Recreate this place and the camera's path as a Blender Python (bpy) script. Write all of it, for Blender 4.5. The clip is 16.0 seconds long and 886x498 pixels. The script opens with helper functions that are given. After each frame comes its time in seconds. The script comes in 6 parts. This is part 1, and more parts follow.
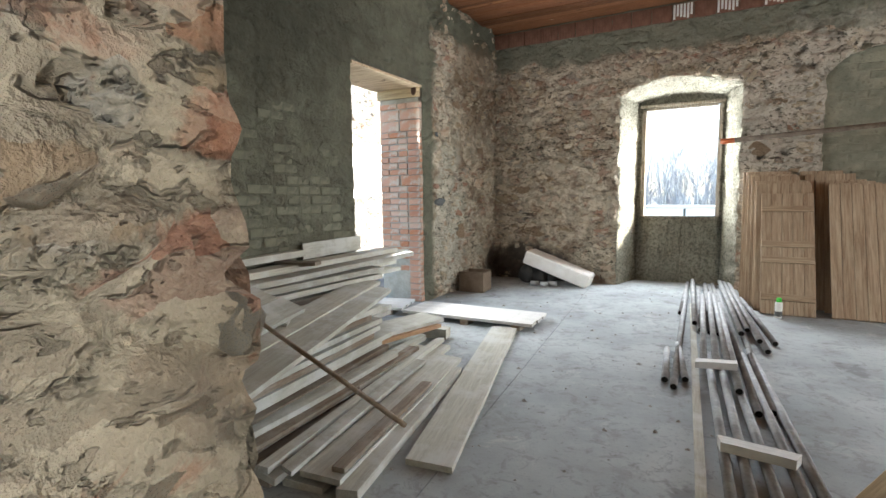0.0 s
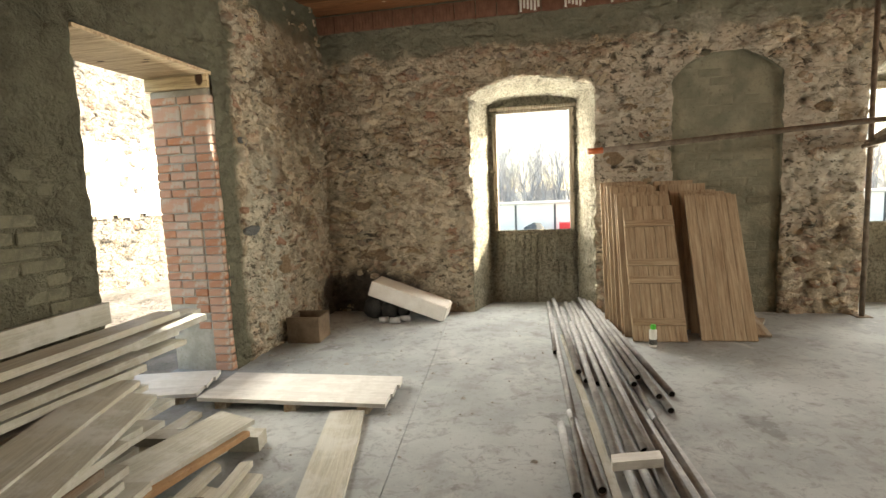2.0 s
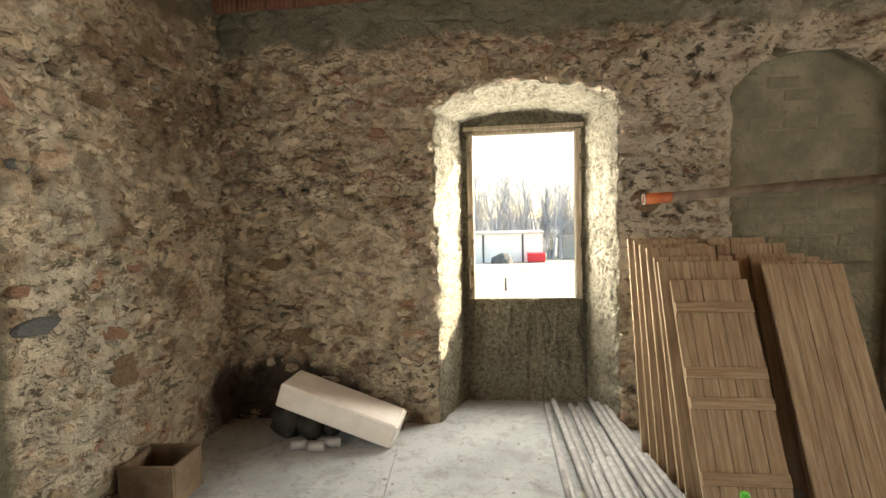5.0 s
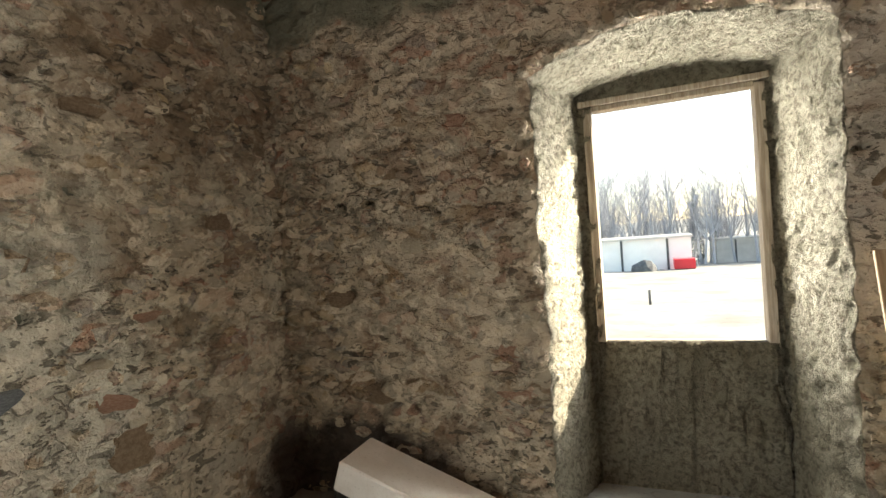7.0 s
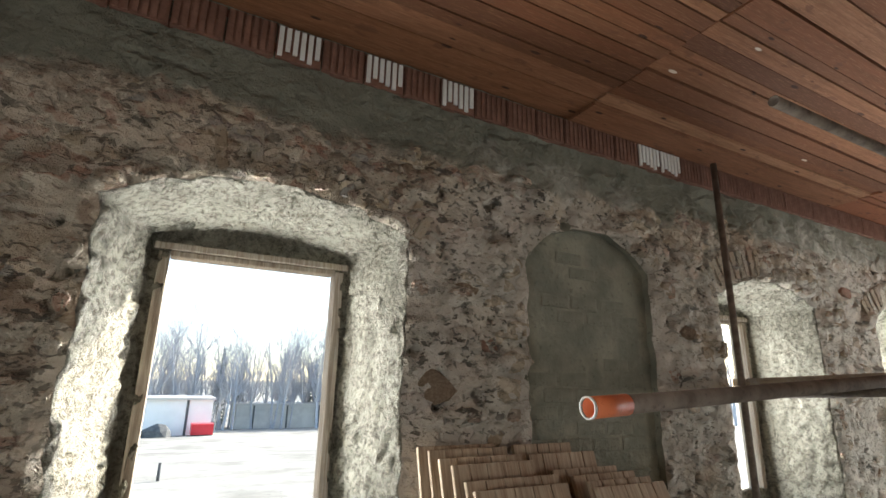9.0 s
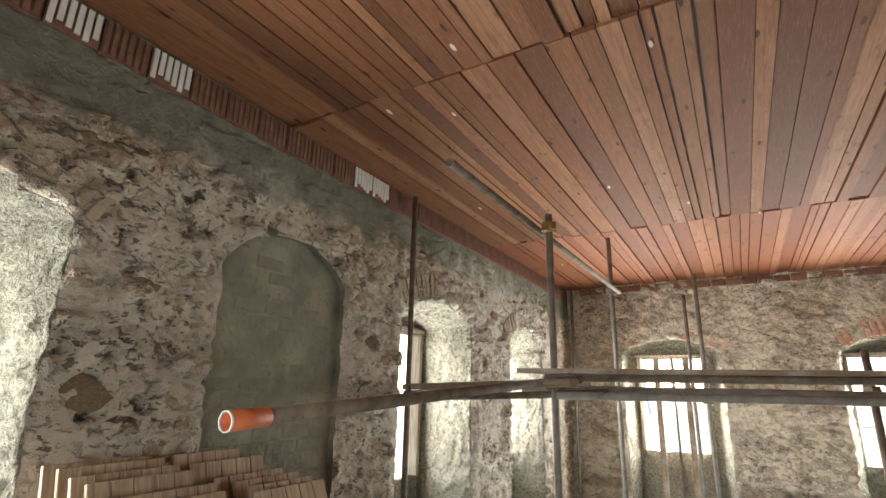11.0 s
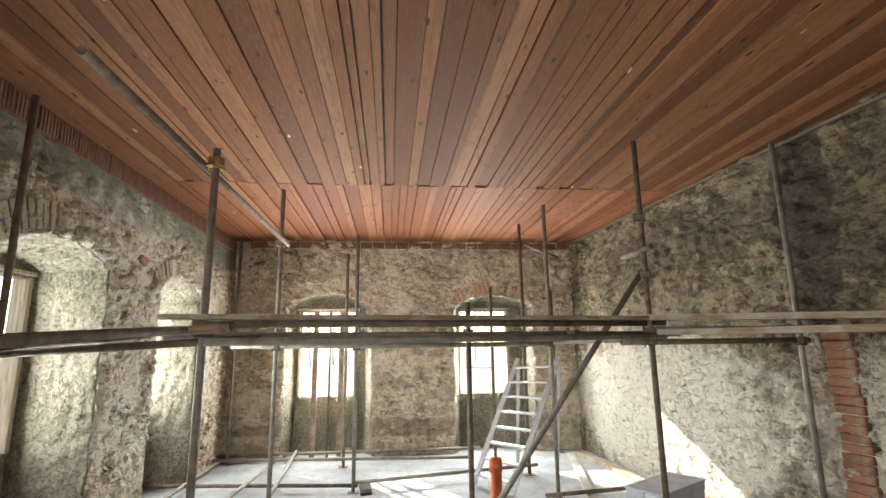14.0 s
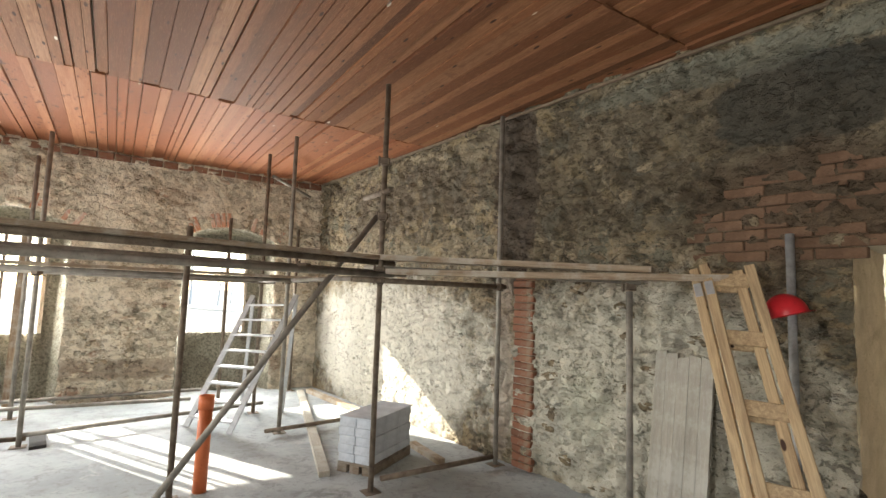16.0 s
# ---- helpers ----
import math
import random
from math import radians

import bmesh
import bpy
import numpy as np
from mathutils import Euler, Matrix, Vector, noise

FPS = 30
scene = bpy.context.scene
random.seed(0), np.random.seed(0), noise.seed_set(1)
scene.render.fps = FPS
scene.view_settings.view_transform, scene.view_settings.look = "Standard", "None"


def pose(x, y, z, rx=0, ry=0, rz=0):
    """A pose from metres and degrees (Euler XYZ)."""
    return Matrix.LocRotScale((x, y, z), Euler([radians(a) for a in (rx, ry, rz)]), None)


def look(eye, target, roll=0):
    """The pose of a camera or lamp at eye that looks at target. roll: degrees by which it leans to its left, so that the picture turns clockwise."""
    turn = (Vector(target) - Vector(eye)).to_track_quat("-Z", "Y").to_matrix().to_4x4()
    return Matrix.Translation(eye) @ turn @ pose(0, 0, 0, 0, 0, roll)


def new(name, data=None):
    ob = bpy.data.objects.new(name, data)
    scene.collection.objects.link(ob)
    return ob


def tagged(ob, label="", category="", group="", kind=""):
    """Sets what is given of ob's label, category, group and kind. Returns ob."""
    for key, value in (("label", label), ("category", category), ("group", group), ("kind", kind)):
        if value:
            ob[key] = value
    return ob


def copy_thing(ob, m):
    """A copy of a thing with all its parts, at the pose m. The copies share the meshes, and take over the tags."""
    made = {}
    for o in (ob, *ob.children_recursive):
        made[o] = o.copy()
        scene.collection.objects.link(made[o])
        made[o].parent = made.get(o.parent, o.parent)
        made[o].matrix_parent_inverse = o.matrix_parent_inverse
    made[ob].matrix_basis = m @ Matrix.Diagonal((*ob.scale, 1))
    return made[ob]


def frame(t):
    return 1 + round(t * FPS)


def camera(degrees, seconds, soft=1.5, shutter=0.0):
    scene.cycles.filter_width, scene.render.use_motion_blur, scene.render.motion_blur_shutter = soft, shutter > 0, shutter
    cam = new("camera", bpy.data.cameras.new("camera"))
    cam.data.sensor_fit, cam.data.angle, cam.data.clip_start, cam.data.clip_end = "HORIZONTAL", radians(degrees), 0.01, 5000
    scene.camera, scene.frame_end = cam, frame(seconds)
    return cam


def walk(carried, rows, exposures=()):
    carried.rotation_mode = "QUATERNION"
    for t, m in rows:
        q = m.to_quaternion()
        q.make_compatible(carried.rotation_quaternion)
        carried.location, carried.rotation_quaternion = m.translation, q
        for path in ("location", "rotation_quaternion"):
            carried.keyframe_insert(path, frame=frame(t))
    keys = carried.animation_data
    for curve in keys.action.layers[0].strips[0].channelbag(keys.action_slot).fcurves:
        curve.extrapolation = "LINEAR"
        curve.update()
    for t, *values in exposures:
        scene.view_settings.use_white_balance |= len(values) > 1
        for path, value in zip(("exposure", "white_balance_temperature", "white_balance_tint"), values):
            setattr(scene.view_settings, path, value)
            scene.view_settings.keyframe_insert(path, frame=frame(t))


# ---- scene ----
cam = camera(83.2, 16.0)
PATH = [
    (0, (3.044, -7.225, 1.251), (2.085, -5.482, 1.044), -0.7),
    (0.5, (2.953, -6.865, 1.284), (2.168, -5.04, 1.05), -1.0),
    (1, (2.867, -6.632, 1.429), (2.142, -4.787, 1.16), -1.9),
    (1.5, (2.725, -6.284, 1.484), (2.215, -4.369, 1.217), -2.8),
    (2, (2.634, -5.973, 1.463), (2.25, -4.023, 1.241), -2.4),
    (2.5, (2.581, -5.612, 1.486), (2.178, -3.662, 1.296), -1.3),
    (3, (2.488, -5.322, 1.495), (2.187, -3.355, 1.292), -0.6),
    (3.2, (2.438, -5.198, 1.513), (2.19, -3.223, 1.314), -0.6),
    (5.3, (2.381, -3.789, 1.696), (2.12, -1.809, 1.598), -1.8),
    (5.5, (2.374, -3.645, 1.669), (2.04, -1.674, 1.587), -2.1),
    (6, (2.401, -3.434, 1.66), (1.668, -1.575, 1.592), -4.4),
    (6.5, (2.326, -3.196, 1.644), (1.362, -1.445, 1.59), -6.1),
    (7, (2.39, -2.839, 1.71), (1.633, -0.988, 1.661), -4.5),
    (7.5, (2.411, -2.606, 1.799), (2.046, -0.642, 1.894), -0.8),
    (8, (2.312, -2.469, 1.725), (2.56, -0.492, 1.904), 1.1),
    (8.5, (2.221, -2.4, 1.773), (2.892, -0.555, 2.151), 0.1),
    (9, (2.189, -2.449, 1.804), (3.09, -0.74, 2.324), 1.2),
    (9.5, (2.201, -2.517, 1.816), (3.212, -0.888, 2.393), 3.8),
    (10, (2.244, -2.538, 1.825), (3.542, -1.148, 2.459), 3.4),
    (10.2, (2.176, -2.617, 1.858), (3.578, -1.304, 2.445), 2.8),
    (12.3, (2.293, -2.641, 1.811), (4.137, -2.209, 2.443), -0.4),
    (12.5, (2.29, -2.646, 1.812), (4.158, -2.294, 2.424), -0.4),
    (13, (2.296, -2.662, 1.795), (4.22, -2.488, 2.303), -0.1),
    (13.5, (2.295, -2.689, 1.794), (4.244, -2.671, 2.234), -0.3),
    (14, (2.296, -2.698, 1.773), (4.245, -2.906, 2.158), -0.8),
    (14.5, (2.319, -2.748, 1.74), (4.258, -3.159, 2.004), 0.1),
    (15, (2.343, -2.866, 1.707), (4.24, -3.45, 1.949), 0.7),
    (15.5, (2.348, -2.94, 1.697), (4.166, -3.746, 1.913), 1.8),
    (16, (2.37, -2.919, 1.667), (4.034, -4.012, 1.857), 1.9),
]
walk(cam, [(t, look(eye, target, roll)) for t, eye, target, roll in PATH],
     [(0, 2.8, 6300, 8), (0.8, 2.7, 6600, 8), (1.5, 2.6, 7700, 9), (3, 2.35, 8300, 9), (5.5, 2.4, 8300, 11), (6.5, 2.1, 7900, 10), (7, 2.15, 7500, 10), (7.5, 2.05, 6600, 11), (8, 1.95, 6400, 10), (8.5, 1.9, 6350, 10), (9.5, 1.95, 6600, 10), (10.2, 2.1, 6800, 10),
      (12.3, 2.6, 6800, 9), (13.3, 2.35, 6850, 9), (14.5, 2.22, 7000, 9), (15.5, 2.33, 7000, 9), (16, 2.38, 7000, 9)])

# ---- world, sun and fill lamps at the openings ----
X_EAST = 11.72
SUN_DIR = Vector((0.885, 0.465, 0.46)).normalized()
world = bpy.data.worlds.new("sky")
scene.world = world
world.use_nodes = True
wn = world.node_tree.nodes
sky = wn.new("ShaderNodeTexSky")
sky.sky_type, sky.sun_disc = "NISHITA", False
sky.sun_elevation, sky.sun_rotation = math.asin(SUN_DIR.z), math.atan2(SUN_DIR.x, SUN_DIR.y)
sky.air_density, sky.dust_density, sky.ozone_density = 1.0, 0.5, 1.0
wn["Background"].inputs["Strength"].default_value = 0.15
world.node_tree.links.new(sky.outputs[0], wn["Background"].inputs["Color"])

sun_data = bpy.data.lights.new("sun", "SUN")
sun_data.energy, sun_data.angle, sun_data.color = 5.0, radians(0.5), (1.0, 0.95, 0.86)
sun = new("sun", sun_data)
sun.matrix_world = look(SUN_DIR * 30, (0, 0, 0))


def opening_fill(x, y, z, wide, high, towards, power):
    """An area lamp added at one opening in place of its sky light."""
    d = bpy.data.lights.new("sky_fill_lamp", "AREA")
    d.shape, d.size, d.size_y, d.energy, d.color = "RECTANGLE", wide, high, power, (0.94, 0.97, 1.0)
    ob = new("sky_fill_lamp", d)
    ob.matrix_world = look((x, y, z), (x + towards[0], y + towards[1], z + towards[2]))
    return ob


opening_fill(2.56, 0.50, 1.70, 0.90, 1.45, (0, -1, 0.03), 22)
opening_fill(6.68, 0.50, 1.70, 0.88, 1.45, (0, -1, 0.03), 20)
opening_fill(9.14, 0.50, 1.70, 0.88, 1.45, (0, -1, 0.03), 20)
opening_fill(X_EAST - 0.22, -1.60, 1.68, 0.90, 1.40, (-1, 0, -0.2), 42)
opening_fill(X_EAST - 0.22, -4.40, 1.68, 0.85, 1.40, (-1, 0, -0.2), 42)
opening_fill(0.15, -2.78, 1.25, 1.15, 1.50, (1, 0.1, 0.2), 11)
# added: no window is known here; brightens entrance jamb and board pile
opening_fill(5.55, -8.80, 1.60, 1.00, 1.40, (-1, 0.15, -0.1), 36)


# ---- node helpers and materials ----
class Mat:
    """A node material under construction."""

    def __init__(self, name, roughness=0.9, metallic=0.0):
        self.m = bpy.data.materials.new(name)
        self.m.use_nodes = True
        self.t = self.m.node_tree
        self.bsdf = self.t.nodes["Principled BSDF"]
        self.bsdf.inputs["Roughness"].default_value = roughness
        self.bsdf.inputs["Metallic"].default_value = metallic
        self.bsdf.inputs["Specular IOR Level"].default_value = 0.2 if roughness > 0.6 else 0.45
        self.coord = self.t.nodes.new("ShaderNodeTexCoord").outputs["Object"]

    def put(self, sock, value):
        if isinstance(value, (int, float)):
            sock.default_value = value
        elif isinstance(value, tuple):
            sock.default_value = (*value, 1.0) if len(value) == 3 and sock.type == "RGBA" else value
        else:
            self.t.links.new(value, sock)

    def node(self, kind, out=0, props=(), **ins):
        n = self.t.nodes.new(kind)
        for k, v in props:
            if k == "noise_dimensions":
                n.noise_dimensions = v
            elif k == "feature":
                n.feature = v
            elif k == "operation":
                n.operation = v
            elif k == "wave_type":
                n.wave_type = v
            elif k == "attribute_name":
                n.attribute_name = v
        for k, v in ins.items():
            self.put(n.inputs[k.replace("_", " ")], v)
        return n.outputs[out]

    def math(self, op, a, b=0.0, c=None):
        n = self.t.nodes.new("ShaderNodeMath")
        n.operation = op
        self.put(n.inputs[0], a)
        self.put(n.inputs[1], b)
        if c is not None:
            self.put(n.inputs[2], c)
        return n.outputs[0]

    def vec(self, op, a, b, c=None):
        n = self.t.nodes.new("ShaderNodeVectorMath")
        n.operation = op
        for i, v in enumerate((a, b, c)):
            if v is not None:
                self.put(n.inputs[i], v)
        return n.outputs[0]

    def scaled(self, x, y, z, source=None, offset=None):
        n = self.t.nodes.new("ShaderNodeMapping")
        self.put(n.inputs["Vector"], source or self.coord)
        n.inputs["Scale"].default_value = (x, y, z)
        if offset is not None:
            self.put(n.inputs["Location"], offset)
        return n.outputs[0]

    def noise(self, scale, detail=4.0, rough=0.55, vector=None, distortion=0.0):
        return self.node("ShaderNodeTexNoise", Vector=vector or self.coord, Scale=scale, Detail=detail, Roughness=rough, Distortion=distortion)

    def ramp(self, fac, stops):
        n = self.t.nodes.new("ShaderNodeValToRGB")
        self.put(n.inputs[0], fac)
        els = n.color_ramp.elements
        while len(els) < len(stops):
            els.new(0.5)
        for e, (p, c) in zip(els, stops):
            e.position = p
            e.color = (*c, 1.0) if isinstance(c, tuple) else (c, c, c, 1.0)
        return n.outputs[0]

    def mix(self, fac, a, b):
        n = self.t.nodes.new("ShaderNodeMix")
        n.data_type = "RGBA"
        self.put(n.inputs[0], fac)
        self.put(n.inputs[6], a)
        self.put(n.inputs[7], b)
        return n.outputs[2]

    def axes(self):
        n = self.t.nodes.new("ShaderNodeSeparateXYZ")
        self.put(n.inputs[0], self.coord)
        return n.outputs

    def window(self, value, low, high):
        """0 below low, 1 above high, smooth between."""
        n = self.t.nodes.new("ShaderNodeMapRange")
        n.interpolation_type = "SMOOTHSTEP"
        self.put(n.inputs[0], value)
        n.inputs[1].default_value, n.inputs[2].default_value = low, high
        return n.outputs[0]

    def done(self, colour, height=None, strength=0.5, distance=0.01, roughness=None):
        self.put(self.bsdf.inputs["Base Color"], colour)
        if roughness is not None:
            self.put(self.bsdf.inputs["Roughness"], roughness)
        if height is not None:
            b = self.t.nodes.new("ShaderNodeBump")
            b.inputs["Strength"].default_value, b.inputs["Distance"].default_value = strength, distance
            self.put(b.inputs["Height"], height)
            self.t.links.new(b.outputs[0], self.bsdf.inputs["Normal"])
        return self.m


def rubble_material(name, stones, mortar, cement=None, cement_mask=None, tint_areas=None, lime=None, patches=(), pit_shade=0.78, single=False, smeared=0.44):
    """Rubble masonry in world space: stones with ragged joints, mortar smeared over them, cement or tinted areas where
    a mask says so.
    single: one stone that stands out of the wall, with a tone of its own."""
    k = Mat(name, 0.92)
    k.coord = k.t.nodes.new("ShaderNodeNewGeometry").outputs["Position"]
    bend = k.node("ShaderNodeTexNoise", 1, Vector=k.coord, Scale=4.5, Detail=3.0, Roughness=0.6)
    ragged = k.node("ShaderNodeTexNoise", 1, Vector=k.coord, Scale=21.0, Detail=3.0, Roughness=0.65)
    place = k.vec("ADD", k.vec("MULTIPLY_ADD", bend, (0.15, 0.15, 0.11), k.coord), k.vec("MULTIPLY", ragged, (0.03, 0.03, 0.028)))
    large, small = k.scaled(3.6, 3.6, 6.6, place), k.scaled(10.0, 10.0, 17.0, place)
    sep = k.t.nodes.new("ShaderNodeSeparateColor")
    k.put(sep.inputs[0], k.node("ShaderNodeTexVoronoi", 1, Vector=large, Scale=1.0))
    edge = k.node("ShaderNodeTexVoronoi", 0, (("feature", "DISTANCE_TO_EDGE"),), Vector=large, Scale=1.0)
    chip = k.node("ShaderNodeTexVoronoi", 0, (("feature", "DISTANCE_TO_EDGE"),), Vector=small, Scale=1.0)
    chips = k.t.nodes.new("ShaderNodeSeparateColor")
    k.put(chips.inputs[0], k.node("ShaderNodeTexVoronoi", 1, Vector=small, Scale=1.0))
    tone = sep.outputs[0]
    if single:
        tone = [o for o in k.t.nodes.new("ShaderNodeObjectInfo").outputs if o.name == "Random"][0]
    n = len(stones)
    tone = k.math("ADD", k.math("MULTIPLY", tone, 0.68), k.math("MULTIPLY", chips.outputs[0], 0.32))
    stone = k.ramp(tone, [(0.08 + 0.84 * i / max(n - 1, 1), c) for i, c in enumerate(stones)])
    grit = k.noise(34.0, 6.0, 0.65)
    coarse = k.noise(5.0, 5.0, 0.6)
    mid = k.noise(12.0, 5.0, 0.65)
    stone = k.mix(k.math("MULTIPLY", k.window(chips.outputs[1], 0.55, 0.75), 0.30), stone, tuple(c * 0.42 for c in mortar))
    stone = k.mix(k.window(grit, 0.42, 0.75), stone, k.mix(0.3, stone, tuple(min(1.0, c * 1.4) for c in mortar)))
    smear = k.math("ADD", k.noise(2.4, 6.0, 0.62), k.math("ADD", k.math("MULTIPLY", k.math("SUBTRACT", mid, 0.5), 0.22), k.math("MULTIPLY", k.math("SUBTRACT", sep.outputs[1], 0.5), 0.26)))
    smear = k.window(smear, 0.92 - smeared, 0.92 - smeared + 0.055)
    joint = k.math("SUBTRACT", 1.0, k.window(k.math("ADD", edge, k.math("MULTIPLY", k.math("SUBTRACT", mid, 0.5), 0.25)), 0.03, 0.10))
    mort = k.mix(k.window(coarse, 0.35, 0.65), tuple(c * 0.66 for c in mortar), mortar)
    mort = k.mix(k.math("MULTIPLY", k.window(chips.outputs[2], 0.4, 0.9), 0.28), mort, tuple(c * 0.55 for c in mortar))
    mort = k.mix(k.window(grit, 0.52, 0.72), mort, tuple(min(1.0, c * 1.25) for c in mortar))
    bare = k.math("SUBTRACT", 1.0, k.math("MULTIPLY", smear, 0.5 if single else 0.88))
    fac = bare if single else k.math("MULTIPLY", k.math("SUBTRACT", 1.0, joint), bare)
    colour = k.mix(fac, mort, stone)
    flake = k.math("ADD", chips.outputs[0], k.math("MULTIPLY", k.math("SUBTRACT", mid, 0.5), 0.8))
    colour = k.mix(k.math("MULTIPLY", k.window(flake, 0.66, 0.74), 0.36), colour, tuple(min(1.0, c * 1.35) for c in mortar))
    colour = k.mix(k.math("MULTIPLY", k.math("SUBTRACT", 1.0, k.window(flake, 0.20, 0.28)), 0.22), colour, tuple(c * 0.40 for c in mortar))
    if lime:
        colour = k.mix(k.math("MULTIPLY", k.window(k.noise(1.6, 5.0, 0.65), 0.48, 0.6), lime[1]), colour, lime[0])
    xyz = k.axes()
    for seed, (tint, size, low, high, amount) in enumerate(patches):
        field = k.noise(size, 6.0, 0.68, k.scaled(1, 1, 1.25, offset=(seed * 7.3 + 1.0, seed * 3.1, seed * 5.7)), 0.4)
        colour = k.mix(k.math("MULTIPLY", k.window(field, low, high), amount), colour, tint)
    if cement:
        m = None
        for axis, low, high, wob in cement_mask:
            v = k.math("ADD", xyz[axis], k.math("MULTIPLY", k.math("SUBTRACT", k.noise(3.0, 5.0, 0.6), 0.5), wob))
            w = k.window(v, low, high) if low < high else k.math("SUBTRACT", 1.0, k.window(v, high, low))
            m = w if m is None else k.math("MAXIMUM", m, w)
        cem = k.mix(k.window(k.noise(4.0, 6.0, 0.6), 0.3, 0.7), tuple(c * 0.7 for c in cement), cement)
        colour = k.mix(m, colour, cem)
    # each area blends one tint in, strongest at its centre
    for axis_vals in tint_areas or ():
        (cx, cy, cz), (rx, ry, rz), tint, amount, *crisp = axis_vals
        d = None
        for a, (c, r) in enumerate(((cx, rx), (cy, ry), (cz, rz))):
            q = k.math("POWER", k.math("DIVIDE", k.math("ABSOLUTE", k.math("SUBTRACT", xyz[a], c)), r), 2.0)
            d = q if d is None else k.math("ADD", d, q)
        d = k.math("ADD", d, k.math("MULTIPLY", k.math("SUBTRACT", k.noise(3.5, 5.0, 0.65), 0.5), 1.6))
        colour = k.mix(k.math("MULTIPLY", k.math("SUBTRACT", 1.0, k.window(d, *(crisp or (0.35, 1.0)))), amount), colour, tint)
    # near-black pits, holes and crevices: shade inside the hollows put into the colour
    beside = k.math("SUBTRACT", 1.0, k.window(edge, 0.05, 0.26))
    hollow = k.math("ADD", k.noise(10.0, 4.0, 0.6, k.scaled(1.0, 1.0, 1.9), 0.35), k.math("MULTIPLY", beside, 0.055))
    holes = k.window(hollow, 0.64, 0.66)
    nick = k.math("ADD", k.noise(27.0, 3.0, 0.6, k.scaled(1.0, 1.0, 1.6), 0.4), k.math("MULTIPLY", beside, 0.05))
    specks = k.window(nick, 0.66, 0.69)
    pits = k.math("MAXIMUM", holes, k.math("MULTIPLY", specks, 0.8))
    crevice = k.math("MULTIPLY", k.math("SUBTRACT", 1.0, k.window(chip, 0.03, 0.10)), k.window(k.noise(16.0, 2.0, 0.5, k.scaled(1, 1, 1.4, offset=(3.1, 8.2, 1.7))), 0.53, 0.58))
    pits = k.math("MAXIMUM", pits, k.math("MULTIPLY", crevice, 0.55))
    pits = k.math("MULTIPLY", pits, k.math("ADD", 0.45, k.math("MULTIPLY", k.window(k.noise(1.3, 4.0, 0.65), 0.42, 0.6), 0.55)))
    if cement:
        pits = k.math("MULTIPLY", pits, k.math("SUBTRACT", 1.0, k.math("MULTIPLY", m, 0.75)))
    colour = k.mix(k.math("MULTIPLY", pits, pit_shade), colour, tuple(c * 0.10 for c in mortar))
    height = k.math("ADD", k.math("MULTIPLY", grit, 0.45), k.math("ADD", k.math("MULTIPLY", k.noise(110.0, 3.0), 0.15), k.math("MULTIPLY", pits, -1.1)))
    if not single:
        height = k.math("ADD", height, k.math("MULTIPLY", k.window(edge, 0.0, 0.22), k.math("MULTIPLY", bare, 0.55)))
    height = k.math("ADD", height, k.math("ADD", k.math("MULTIPLY", mid, 0.9), k.math("ADD", k.math("MULTIPLY", smear, 0.30), k.math("MULTIPLY", k.window(flake, 0.25, 0.70), 0.28))))
    return k.done(colour, height, 1.0, 0.042)


STONES_WARM = [(0.44, 0.33, 0.20), (0.24, 0.165, 0.10), (0.46, 0.39, 0.29), (0.36, 0.195, 0.13), (0.31, 0.285, 0.24), (0.50, 0.39, 0.25), (0.21, 0.15, 0.10)]
MORTAR = (0.56, 0.48, 0.36)
# tint areas: paler round and beyond the niche, near-black at the corner foot
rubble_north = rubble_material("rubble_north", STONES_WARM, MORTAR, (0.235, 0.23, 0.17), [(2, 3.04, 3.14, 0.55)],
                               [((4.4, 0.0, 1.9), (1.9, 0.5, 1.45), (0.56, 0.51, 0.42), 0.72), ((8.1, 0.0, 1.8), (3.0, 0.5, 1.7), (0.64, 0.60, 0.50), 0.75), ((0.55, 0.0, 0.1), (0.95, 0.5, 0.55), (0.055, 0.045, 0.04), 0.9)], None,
                               [((0.20, 0.125, 0.08), 2.1, 0.55, 0.61, 0.6), ((0.50, 0.41, 0.29), 3.1, 0.55, 0.62, 0.7), ((0.32, 0.18, 0.125), 3.7, 0.60, 0.64, 0.6), ((0.22, 0.20, 0.15), 1.4, 0.56, 0.64, 0.5)])
# tint areas: near-black corner foot, browner and paler patches, darker towards the ceiling
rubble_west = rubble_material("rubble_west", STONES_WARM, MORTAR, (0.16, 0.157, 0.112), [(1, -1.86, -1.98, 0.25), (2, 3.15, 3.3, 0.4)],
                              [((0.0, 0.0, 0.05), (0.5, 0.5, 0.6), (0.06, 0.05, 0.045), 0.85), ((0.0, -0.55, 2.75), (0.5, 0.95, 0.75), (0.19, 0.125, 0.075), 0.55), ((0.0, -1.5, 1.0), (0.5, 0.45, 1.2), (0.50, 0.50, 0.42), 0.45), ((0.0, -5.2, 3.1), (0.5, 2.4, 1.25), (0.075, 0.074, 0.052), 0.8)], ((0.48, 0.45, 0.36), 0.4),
                              [((0.17, 0.12, 0.075), 2.0, 0.53, 0.60, 0.65), ((0.33, 0.20, 0.13), 3.6, 0.59, 0.64, 0.6)])
rubble_east = rubble_material("rubble_east", STONES_WARM, (0.70, 0.62, 0.48), None, None,
                              [((11.2, -3.0, 0.45), (0.5, 3.6, 0.17), (0.24, 0.17, 0.12), 0.6)], ((0.78, 0.70, 0.56), 0.92), [((0.34, 0.25, 0.16), 2.2, 0.58, 0.62, 0.4)], 0.6, smeared=0.58)
